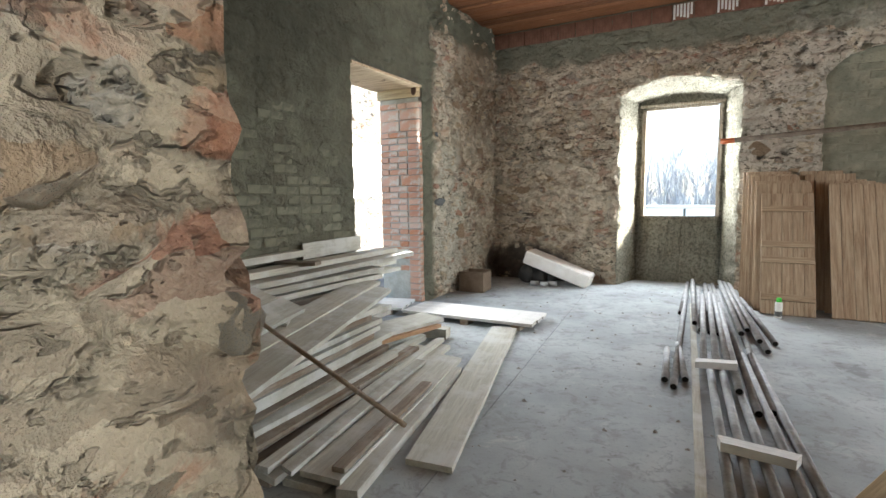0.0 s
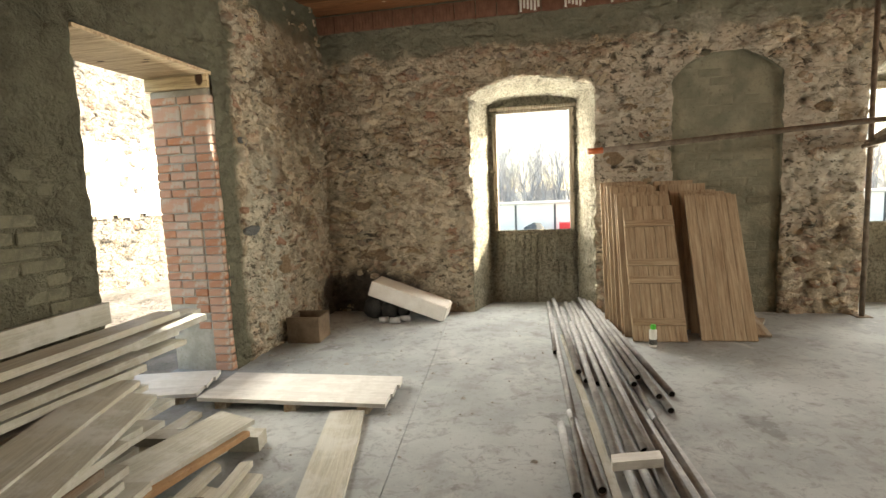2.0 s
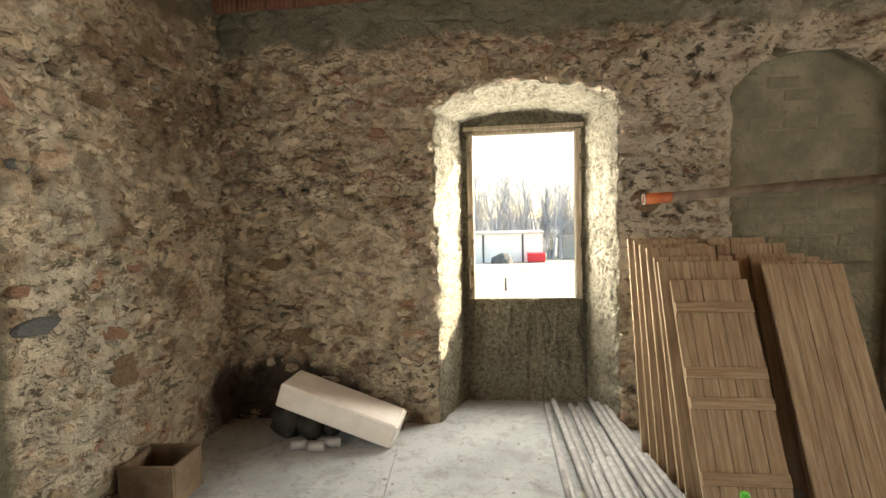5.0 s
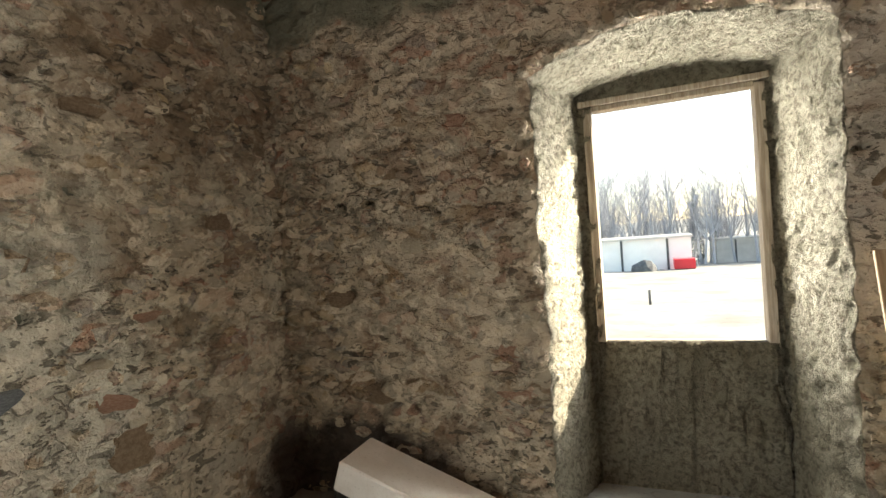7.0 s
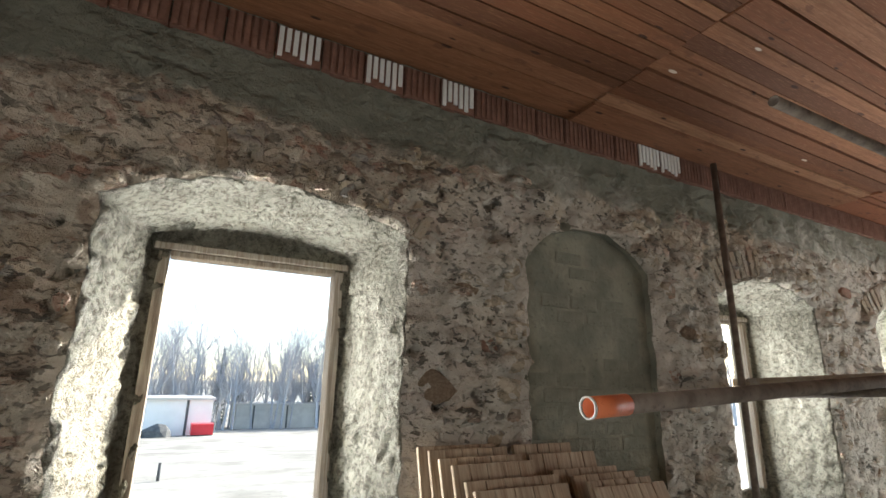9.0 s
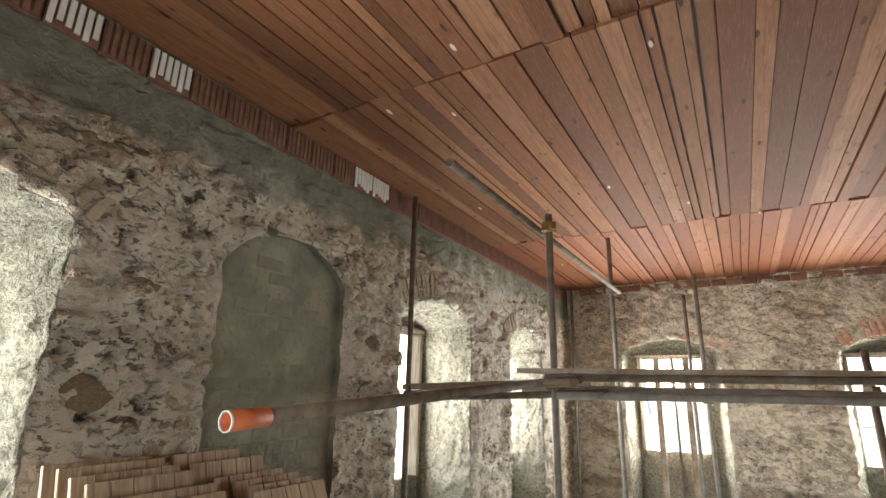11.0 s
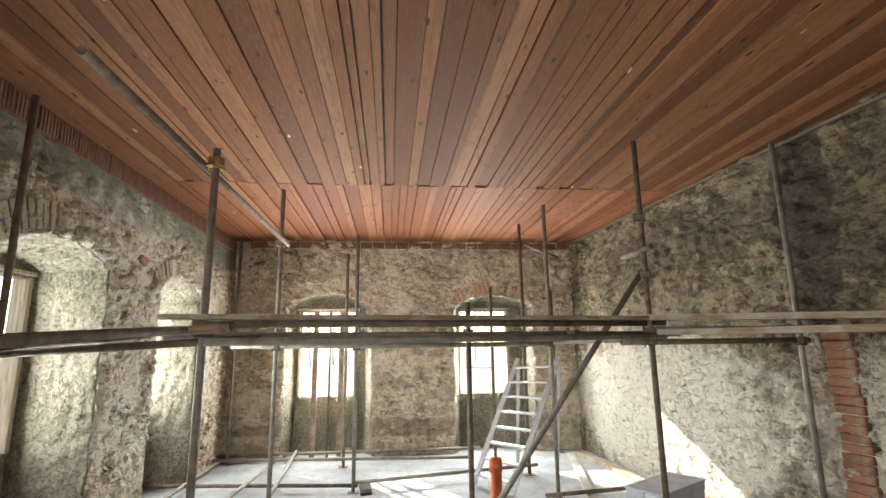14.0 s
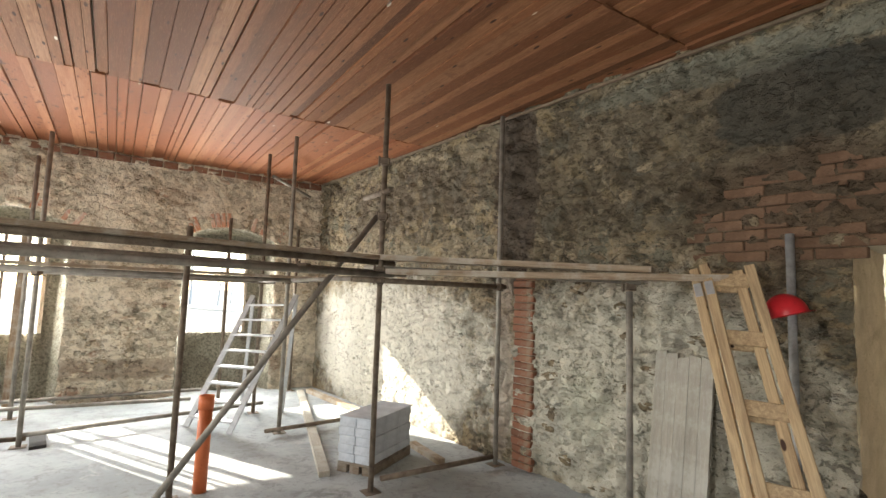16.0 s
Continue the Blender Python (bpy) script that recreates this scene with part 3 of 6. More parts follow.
def masonry_sheet(name, place, u0, u1, v0, v1, step, arches, material, seed, relief=1.0, flat=None, size=(0.25, 0.13), stones_under=0, keep=None):
    """A wall face with the relief of its stones. place(u, v, out) gives the world's point; arches are left open."""
    nu, nv = int(round((u1 - u0) / step)), int(round((v1 - v0) / step))
    outlines = [a.ring(60, 60, 0.022, seed + i * 3.1) for i, a in enumerate(arches)]
    keep_cell = {}
    for i in range(nu):
        for j in range(nv):
            u, v = u0 + (i + 0.5) * (u1 - u0) / nu, v0 + (j + 0.5) * (v1 - v0) / nv
            keep_cell[i, j] = not any(a.inside(u, v) for a in arches)
    verts, faces, index = [], [], {}
    spots = {}

    def vertex(i, j):
        if (i, j) in index:
            return index[i, j]
        u, v = u0 + i * (u1 - u0) / nu, v0 + j * (v1 - v0) / nv
        around = [keep_cell.get(c) for c in ((i - 1, j - 1), (i, j - 1), (i - 1, j), (i, j))]
        rim = False in around
        if rim:
            best = min(((p[0] - u) ** 2 + (p[1] - v) ** 2, p) for o in outlines for p in o)
            if best[0] < (2.2 * step) ** 2:
                u, v = best[1]
        wu = u + 0.05 * noise.noise((u * 4, v * 4, seed))
        wv = v + 0.03 * noise.noise((u * 4, v * 4, seed + 3))
        dist, pts = noise.voronoi(Vector((wu / size[0], wv / size[1], seed * 0.37)))
        edge = smooth01(0.02, 0.28, dist[1] - dist[0])
        rnd = hash01(pts[0])
        smear = smooth01(0.02, 0.30, noise.noise((u * 0.9, v * 1.1, seed + 7)) + 0.45 * noise.noise((u * 3, v * 3, seed + 8)))
        if flat is not None:
            smear = max(smear, flat(u, v))
        h = (edge * (0.008 + 0.030 * rnd) * (1 - 0.7 * smear) + 0.010 * noise.noise((u * 6, v * 6, seed + 2)) + 0.007 * noise.noise((u * 17, v * 17, seed + 4))
             + 0.018 * noise.noise((u * 0.8, v * 0.8, seed + 6)))
        hole = noise.noise((u * 8.5, v * 12, seed + 12)) + 0.35 * noise.noise((u * 20, v * 24, seed + 13))
        h -= 0.055 * smooth01(0.46, 0.66, hole) * (1 - 0.6 * (flat(u, v) if flat else 0))
        h *= relief * (1 - 0.55 * (flat(u, v) if flat else 0))
        if rim:
            h = 0.0
        index[i, j] = len(verts)
        verts.append(place(u, v, h))
        if stones_under and edge > 0.9 and smear < 0.25 and not rim:
            spots.setdefault(tuple(round(c, 3) for c in pts[0]), []).append((u, v, h, rnd))
        return index[i, j]

    for (i, j), on in keep_cell.items():
        if on and (keep is None or keep(u0 + (i + 0.5) * (u1 - u0) / nu, v0 + (j + 0.5) * (v1 - v0) / nv)):
            faces.append((vertex(i, j), vertex(i + 1, j), vertex(i + 1, j + 1), vertex(i, j + 1)))
    me = bpy.data.meshes.new(name)
    me.from_pydata(verts, [], faces)
    me.materials.append(material)
    me.shade_smooth()
    ob = new(name, me)
    tagged(ob, kind="structure")
    return ob, spots


stone_meshes = []
for n in range(14):
    rng = random.Random(100 + n)
    bm = bmesh.new()
    k = rng.randint(6, 9)
    outline = []
    for i in range(k):
        a = 2 * math.pi * (i + rng.uniform(-0.3, 0.3)) / k
        q = rng.uniform(0.72, 1.08) / max(abs(math.cos(a)) ** 2.5 + abs(math.sin(a)) ** 2.5, 0.01) ** 0.25
        outline.append((q * math.cos(a), q * math.sin(a)))
    rows = [[bm.verts.new((x * f + rng.uniform(-0.05, 0.05), y * f + rng.uniform(-0.05, 0.05), z + rng.uniform(-0.12, 0.12) * (z > 0))) for x, y in outline]
            for f, z in ((1.04, -0.6), (1.0, 0.25), (0.80, 0.5), (0.35, 0.56))]
    for r, s in zip(rows, rows[1:]):
        for i in range(k):
            bm.faces.new((r[i], r[(i + 1) % k], s[(i + 1) % k], s[i]))
    bm.faces.new(rows[-1])
    stone_meshes.append(mesh_of("stone", bm, field_stone))


def stones_in(material):
    """The stone shapes once more, in another material."""
    out = []
    for me in stone_meshes:
        me = me.copy()
        me.materials[0] = material
        out.append(me)
    return out


def set_stones(wall, spots, place, normal, along_u, limit, seed, shapes=None):
    """Single stones that stand out of a wall's mortar, each on a stone of the wall's relief."""
    rng = random.Random(seed)
    cells = [c for c in spots.values() if len(c) >= 4]
    rng.shuffle(cells)
    up = Vector((0, 0, 1))
    for cell in cells[:limit]:
        us, vs = [c[0] for c in cell], [c[1] for c in cell]
        u, v, h = sum(us) / len(us), sum(vs) / len(vs), sum(c[2] for c in cell) / len(cell)
        ru, rv = (max(us) - min(us)) / 2 + 0.022, (max(vs) - min(vs)) / 2 + 0.018
        ru, rv = min(max(ru, 0.03), 0.15), min(max(rv, 0.022), 0.09)
        ob = new("stone", rng.choice(shapes or stone_meshes))
        ob.parent = wall
        turn = Matrix((along_u, up, normal)).transposed().to_4x4()
        ob.matrix_basis = Matrix.Translation(place(u, v, h - 0.019)) @ turn @ pose(0, 0, 0, 0, 0, rng.uniform(-14, 14)) @ Matrix.Diagonal((ru * 0.95, rv * 0.95, 0.038, 1))


def recess(name, wall, place, front, back, opening, deep, material, seed, rough=0.024):
    """The sides, the arch and the back wall of a window recess, from the wall's face to the window's opening."""
    bm = bmesh.new()
    a, b, c = front.ring(64, 56, 0.026, seed), back.ring(64, 56), opening.ring(64, 56)
    flange = [(u + (0.05 if u > (front.u0 + front.u1) / 2 else -0.05), v + (0.05 if v > front.spring else 0)) for u, v in a]
    layers = [(flange, -0.05), (a, 0.0)]
    for s in range(1, 23):
        f = s / 22
        layers.append(([(p[0] + (q[0] - p[0]) * f, p[1] + (q[1] - p[1]) * f) for p, q in zip(a, b)], -deep * f))
    for s in range(1, 11):
        f = s / 10
        layers.append(([(p[0] + (q[0] - p[0]) * f, p[1] + (q[1] - p[1]) * f) for p, q in zip(b, c)], -deep))
    layers.append((c, -deep - 0.06))
    rows = []
    for n, (ring, out) in enumerate(layers):
        row = []
        for u, v in ring:
            w = 0.0 if n < 2 or n >= len(layers) - 2 else rough
            du = w * (noise.noise((u * 14, v * 14, out * 14 + seed)) + 0.9 * noise.noise((u * 34, v * 34, out * 34 + seed)) + 0.7 * noise.noise((u * 70, v * 70, out * 70 + seed)))
            row.append(bm.verts.new(place(u + du, v + du * 0.8 if v > front.v0 + 0.03 else v, out + (du if n > 23 else 0))))
        rows.append(row)
    for r, s in zip(rows, rows[1:]):
        for i in range(len(r)):
            bm.faces.new((r[i], r[(i + 1) % len(r)], s[(i + 1) % len(s)], s[i]))
    bmesh.ops.recalc_face_normals(bm, faces=bm.faces[:])
    ob = part("window_recess", bm, material, wall, "rough lime-plastered window recess with a segment arch", True)
    return ob


def timber_window(number, place, opening, deep, width=0.055, bars=0):
    """A bare timber frame without glass, set in its opening."""
    top = new("window_%d" % number)
    tagged(top, "bare unglazed timber window frame in a thick wall", "window", kind="structure")
    o, w = opening, width

    def member(name, ua, ub, va, vb, a, b):
        bm = bmesh.new()
        vs = [bm.verts.new(place(u, v, out)) for out in (a, b) for v in (va, vb) for u in (ua, ub)]
        for f in ((0, 2, 3, 1), (4, 5, 7, 6), (0, 1, 5, 4), (2, 6, 7, 3), (0, 4, 6, 2), (1, 3, 7, 5)):
            bm.faces.new([vs[i] for i in f])
        bmesh.ops.recalc_face_normals(bm, faces=bm.faces[:])
        bmesh.ops.bevel(bm, geom=bm.edges[:], offset=0.004, segments=1, affect="EDGES", profile=0.5)
        part(name, bm, frame_wood, top)

    front, rear = -deep + 0.012, -deep - 0.10
    member("jamb", o.u0 - 0.035, o.u0 + 0.018, o.v0, o.top, front, rear)
    member("jamb", o.u1 - 0.018, o.u1 + 0.035, o.v0, o.top, front, rear)
    member("head", o.u0 + 0.02, o.u1 - 0.02, o.top - 0.02, o.top + 0.01, front - 0.003, rear)
    member("head", o.u0 - 0.06, o.u1 + 0.06, o.top + 0.012, o.top + 0.05, front + 0.012, front - 0.05)
    for n in range(bars):
        u = o.u0 + (o.u1 - o.u0) * (n + 1) / (bars + 1)
        member("mullion", u - 0.035, u + 0.035, o.v0, o.top - w - 0.003, front - 0.01, rear + 0.03)
    return top


H, X1 = 3.65, 11.22          # ceiling, east wall


def south_y(x):
    """The south wall runs a few degrees askew."""
    return -6.109 - 0.0827 * (10.306 - x)


north = lambda u, v, out: (u, -out, v)
west = lambda u, v, out: (out, u, v)
east = lambda u, v, out: (X1 - out, u, v)
south = lambda u, v, out: (u - 0.082 * out, south_y(u) + out, v)
ALONG_S = Vector((-1, -0.0827, 0)).normalized()
OUT_S = Vector((-0.0827, 1, 0)).normalized()

# north wall: window, blind niche, two windows
WIN_N = [(1.825, 3.265, 2.57, 2.75, 2.09, 3.03, 0.945, 2.455), (5.96, 7.38, 2.53, 2.72, 6.22, 7.13, 0.94, 2.44), (8.485, 9.75, 2.50, 2.70, 8.68, 9.60, 0.94, 2.44)]
niche = Arch(4.075, 5.175, -0.02, 2.58, 2.85)
arches_n = [Arch(a, b, -0.02, s, t) for a, b, s, t, *_ in WIN_N]
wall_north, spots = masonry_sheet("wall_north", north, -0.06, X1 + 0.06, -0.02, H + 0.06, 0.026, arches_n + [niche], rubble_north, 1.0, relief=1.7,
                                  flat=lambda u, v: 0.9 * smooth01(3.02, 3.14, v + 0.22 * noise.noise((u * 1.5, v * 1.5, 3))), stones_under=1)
set_stones(wall_north, spots, north, Vector((0, -1, 0)), Vector((1, 0, 0)), 290, 11, stones_in(stone_north))
DEEP = 0.54
for n, (a, b, s, t, c, d, e, f) in enumerate(WIN_N):
    opening = Arch(c, d, e, f, f)
    back = Arch(a + 0.18, b - 0.17, -0.02, s - 0.03, t - 0.13)
    recess("recess", wall_north, north, arches_n[n], back, opening, DEEP, plaster_reveal, 1.0 + n * 3.1)
    timber_window(n + 1, north, opening, DEEP)

# the blind niche: cement-washed brickwork set back a little
bm = bmesh.new()
ring = niche.ring(28, 26, 0.022, 1.0 + 3 * 3.1)
rows = []
for out, grow in ((-0.03, 0.05), (0.0, 0.0), (-0.05, 0.0)):
    rows.append([bm.verts.new(north(u + (grow if u > 4.6 else -grow), v + (grow if v > 2.5 else 0), out)) for u, v in ring])
for r, s in zip(rows, rows[1:]):
    for i in range(len(r)):
        bm.faces.new((r[i], r[(i + 1) % len(r)], s[(i + 1) % len(s)], s[i]))
bm.faces.new(rows[-1])
bmesh.ops.recalc_face_normals(bm, faces=bm.faces[:])
niche_back = part("niche", bm, niche_cement, wall_north, "blind arched niche walled up with cement-washed brick")

# east wall with two windows
WIN_E = [(-2.38, -0.90, 2.49, 2.70, -2.09, -1.12, 0.955, 2.43), (-5.25, -3.82, 2.475, 2.68, -4.84, -3.95, 0.95, 2.43)]
arches_e = [Arch(a, b, -0.02, s, t) for a, b, s, t, *_ in WIN_E]
wall_east, spots = masonry_sheet("wall_east", east, south_y(X1) - 0.06, 0.06, -0.02, H + 0.06, 0.034, arches_e, rubble_east, 21.0, relief=1.4, stones_under=1)
set_stones(wall_east, spots, east, Vector((-1, 0, 0)), Vector((0, -1, 0)), 150, 12, stones_in(stone_east))
for n, (a, b, s, t, c, d, e, f) in enumerate(WIN_E):
    opening = Arch(c, d, e, f, f)
    back = Arch(a + 0.12, b - 0.12, -0.02, s, t - 0.08)
    recess("recess", wall_east, east, arches_e[n], back, opening, 0.30, plaster_reveal, 21.0 + n * 3.1)
    timber_window(n + 4, east, opening, 0.30)

# west wall with the doorway
DW0, DW1 = -3.435, -2.165
door_w = Arch(DW0, DW1, -0.02, 2.54, 2.54)
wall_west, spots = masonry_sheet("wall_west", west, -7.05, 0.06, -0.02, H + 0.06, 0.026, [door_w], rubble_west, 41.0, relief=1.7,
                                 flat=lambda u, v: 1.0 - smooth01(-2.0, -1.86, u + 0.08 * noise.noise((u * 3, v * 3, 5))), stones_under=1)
set_stones(wall_west, {c: p for c, p in spots.items() if min(q[0] for q in p) > -1.85}, west, Vector((1, 0, 0)), Vector((0, 1, 0)), 150, 13, stones_in(stone_north))

# large stones and bricks that show in the west and north walls
slate = simple_material("slate_stone", (0.085, 0.092, 0.095), (0.15, 0.16, 0.16), 9.0, 0.8, 0.0, 0.6, 0.01)
red_block = simple_material("red_stone", (0.33, 0.19, 0.13), (0.43, 0.28, 0.20), 7.0, 0.9, 0.0, 0.8, 0.015)
pale_block = simple_material("pale_stone", (0.42, 0.36, 0.26), (0.52, 0.46, 0.35), 6.0, 0.9, 0.0, 0.8, 0.015)
brown_block = simple_material("brown_stone", (0.27, 0.19, 0.12), (0.39, 0.29, 0.195), 6.0, 0.9, 0.0, 0.9, 0.02)
LARGE = [(1, -1.78, 1.19, 0.165, 0.050, slate, 4), (1, -1.265, 1.04, 0.115, 0.045, red_block, -12), (1, -1.85, 1.385, 0.075, 0.035, red_block, 0), (1, -1.07, 1.42, 0.10, 0.033, red_block, 3),
         (1, -1.335, 1.20, 0.09, 0.085, pale_block, 10), (1, -1.20, 0.78, 0.14, 0.13, brown_block, 8), (1, -1.795, 2.01, 0.085, 0.045, slate, -5), (1, -1.62, 0.70, 0.12, 0.075, pale_block, 0),
         (1, -0.9, 2.9, 0.16, 0.09, brown_block, 4), (1, -1.3, 2.45, 0.13, 0.07, brown_block, -6), (1, -0.55, 1.9, 0.12, 0.06, brown_block, 2), (1, -0.42, 1.1, 0.10, 0.05, pale_block, 0),
         (0, 1.62, 0.745, 0.155, 0.055, red_block, 0), (0, 0.70, 0.715, 0.15, 0.075, brown_block, -3), (0, 1.02, 1.66, 0.11, 0.07, pale_block, 0), (0, 1.60, 1.0, 0.10, 0.06, red_block, 2),
         (0, 3.45, 1.775, 0.12, 0.10, brown_block, 4), (0, 3.80, 2.02, 0.11, 0.045, red_block, 0), (0, 3.62, 2.32, 0.10, 0.05, brown_block, 5), (0, 0.45, 1.35, 0.12, 0.06, brown_block, 0),
         (0, 0.85, 2.15, 0.13, 0.06, brown_block, -4), (0, 1.35, 2.40, 0.10, 0.05, red_block, 0), (0, 5.55, 2.2, 0.11, 0.06, brown_block, 3), (0, 8.0, 2.75, 0.12, 0.06, red_block, 0)]
rng = random.Random(27)
for on_west, u, v, ru, rv, mat, tilt in LARGE:
    me = rng.choice(stone_meshes).copy()
    me.materials[0] = mat
    ob = new("stone", me)
    ob.parent = wall_west if on_west else wall_north
    turn = Matrix((Vector((0, 1, 0)), Vector((0, 0, 1)), Vector((1, 0, 0)))) if on_west else Matrix((Vector((1, 0, 0)), Vector((0, 0, 1)), Vector((0, -1, 0))))
    ob.matrix_basis = Matrix.Translation((west if on_west else north)(u, v, 0.001)) @ turn.transposed().to_4x4() @ pose(0, 0, 0, 0, 0, tilt) @ Matrix.Diagonal((ru, rv, 0.036, 1))

# south wall on both sides of the entrance
D0, D1 = 2.45, 3.53
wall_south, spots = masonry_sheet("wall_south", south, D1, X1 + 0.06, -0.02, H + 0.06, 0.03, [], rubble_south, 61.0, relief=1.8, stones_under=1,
                                  flat=lambda u, v: 0.85 * smooth01(6.6, 7.4, u) * (1 - smooth01(1.9, 2.6, v)))
set_stones(wall_south, {c: p for c, p in spots.items() if not 5.9 < p[0][0] < 6.45}, south, OUT_S, ALONG_S, 90, 14, stones_in(stone_south))
wall_entry, spots = masonry_sheet("wall_entry", south, -0.06, D0, -0.02, H + 0.06, 0.04, [], rubble_jamb, 71.0)
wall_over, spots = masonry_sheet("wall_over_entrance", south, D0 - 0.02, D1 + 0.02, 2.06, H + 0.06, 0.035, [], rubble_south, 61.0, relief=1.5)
jamb_place = lambda u, v, out: (D0 + 0.12 * (u - south_y(D0)) + out, u, v)
jamb_left, spots = masonry_sheet("entrance_jamb", jamb_place, -7.62, south_y(D0) + 0.01, -0.02, 2.3, 0.018, [], rubble_jamb, 77.0, relief=1.2, stones_under=1, size=(0.2, 0.12))
set_stones(jamb_left, spots, jamb_place, Vector((1, 0, 0)), Vector((0, 1, 0)), 14, 15)
jamb_r = lambda u, v, out: (D1 - 0.12 * (u - south_y(D1)) - out, u, v)
jamb_right, spots = masonry_sheet("entrance_jamb", jamb_r, -7.62, south_y(D1) + 0.01, -0.02, 2.3, 0.04, [], jamb_plaster, 81.0, relief=0.6)


def slab(name, material, *dims, label=""):
    return tagged(part(name, box(*dims), material), label, kind="structure")


# outer masonry behind the faces
for xa, xb in ((-0.27, 2.078), (3.042, 6.208), (7.142, 8.668), (9.612, X1 + 0.303)):
    slab("outer_wall_north", plain_plaster, xa, xb, DEEP + 0.035, 0.69, 0.0, H)
for a, b, s, t, c, d, e, f in WIN_N:
    slab("outer_wall_north", plain_plaster, c - 0.012, d + 0.012, DEEP + 0.035, 0.69, 0.0, e - 0.012)
    slab("outer_wall_north", plain_plaster, c - 0.012, d + 0.012, DEEP + 0.035, 0.69, f + 0.012, H)
for ya, yb in ((-7.6, -4.852), (-3.938, -2.102), (-1.108, 0.69)):
    slab("outer_wall_east", plain_plaster, X1 + 0.335, X1 + 0.52, ya, yb, 0.0, H)
for a, b, s, t, c, d, e, f in WIN_E:
    slab("outer_wall_east", plain_plaster, X1 + 0.335, X1 + 0.52, c - 0.012, d + 0.012, 0.0, e - 0.012)
    slab("outer_wall_east", plain_plaster, X1 + 0.335, X1 + 0.52, c - 0.012, d + 0.012, f + 0.012, H)
slab("outer_wall_west", cement_plain, -0.57, -0.07, -7.6, DW0, 0.0, H)
slab("outer_wall_west", cement_plain, -0.57, -0.07, DW1 + 0.01, 0.535, 0.0, H)
slab("outer_wall_west", cement_plain, -0.57, -0.07, DW0, DW1 + 0.01, 2.57, H)
slab("outer_wall_south", plain_plaster, D1 + 0.25, X1 + 0.30, -7.6, -6.76, 0.0, H)
slab("outer_wall_south", plain_plaster, -0.06, D0 - 0.2, -7.6, -7.08, 0.0, H)
slab("entrance_lintel", plain_plaster, D0 - 0.1, D1 + 0.1, -7.6, -6.86, 2.08, H)
# unseen hall, added; the gap in its east side admits the fill lamp
slab("hall_wall", plain_plaster, 0.2, 0.4, -10.2, -7.6, 0.0, H)
slab("hall_wall", plain_plaster, 5.4, 5.6, -10.2, -9.3, 0.0, H)
slab("hall_wall", plain_plaster, 5.4, 5.6, -8.3, -7.6, 0.0, H)
slab("hall_wall", plain_plaster, 5.4, 5.6, -9.3, -8.3, 0.0, 0.9)
slab("hall_wall", plain_plaster, 5.4, 5.6, -9.3, -8.3, 2.3, H)
slab("hall_wall", plain_plaster, 0.4, 5.4, -10.4, -10.2, 0.0, H)
# unseen slab, added over the ceiling to keep light out of the wall voids
slab("roof", plain_plaster, -0.6, X1 + 1.0, -10.4, 1.1, H + 0.08, H + 0.30)

# floor: two pours with an open joint between them
bm = bmesh.new()
for pts in (((-0.58, 0.68), (1.468, 0.68), (2.362, -10.2), (-0.58, -10.2)), ((1.473, 0.68), (X1 + 0.5, 0.68), (X1 + 0.5, -10.2), (2.367, -10.2))):
    lo = [bm.verts.new((x, y, -0.15)) for x, y in pts]
    hi = [bm.verts.new((x, y, 0.0)) for x, y in pts]
    bm.faces.new(hi)
    bm.faces.new(lo)
    for i in range(4):
        bm.faces.new((lo[i], lo[(i + 1) % 4], hi[(i + 1) % 4], hi[i]))
bmesh.ops.recalc_face_normals(bm, faces=bm.faces[:])
floor = tagged(part("floor", bm, concrete), "dusty stained grey concrete floor with a joint", kind="structure")

# ceiling: close-laid boards in three lengths
rng = random.Random(5)
bm = bmesh.new()
for xa, xb in ((-0.05, 4.46), (4.465, 7.97), (7.976, X1 + 0.05)):
    y = 0.05
    while y > -10.2:
        w = rng.choice((0.07, 0.09, 0.10, 0.12, 0.13, 0.15, 0.17)) if y < 0 else 0.34
        z = H + rng.choice((0, 0.003, 0.006, 0.014, 0.022)) - (0.012 if w == 0.34 else 0)
        if not (xa > 4.4 and y < -7.0):
            put_box(bm, xa + rng.uniform(0, 0.006), xb - rng.uniform(0, 0.006), y - w + rng.choice((0.004, 0.006, 0.009, 0.015)), y, z, z + 0.04)
        y -= w
bmesh.ops.recalc_face_normals(bm, faces=bm.faces[:])
ceiling = tagged(part("ceiling", bm, ceiling_wood), "reddish pine board ceiling with knots", kind="structure")
batten = part("batten", board_mesh(7.6, 0.03, 0.022, 3, 0.002), crate_wood, wall_south)
batten.matrix_basis = along((D1 + 0.05, south_y(D1) + 0.05, H - 0.034), (X1, south_y(X1) + 0.05, H - 0.034))[0]

# doorway soffit in the west wall
part("soffit", box(-0.58, 0.015, DW0 + 0.005, DW1 - 0.015, 2.505, 2.53), pale_wood, wall_west, "pale pine soffit board")
part("soffit_end", box(-0.57, 0.012, DW1 - 0.075, DW1 - 0.045, 2.40, 2.502), pale_wood, wall_west, "pale pine edge board")


# ---- outside ----
grass = simple_material("pale_ground", (0.19, 0.18, 0.15), (0.36, 0.345, 0.30), 0.4, 0.95, 0.0, 0.3, 0.02, 5.0)
rubble_ground = simple_material("rubble_ground", (0.13, 0.12, 0.105), (0.26, 0.235, 0.21), 1.6, 0.95, 0.0, 0.8, 0.05, 12.0)
shed_white = simple_material("white_sheeting", (0.74, 0.71, 0.65), (0.80, 0.77, 0.71), 0.6, 0.6)
shed_grey = simple_material("grey_sheeting", (0.46, 0.43, 0.38), (0.55, 0.52, 0.46), 0.8, 0.6)
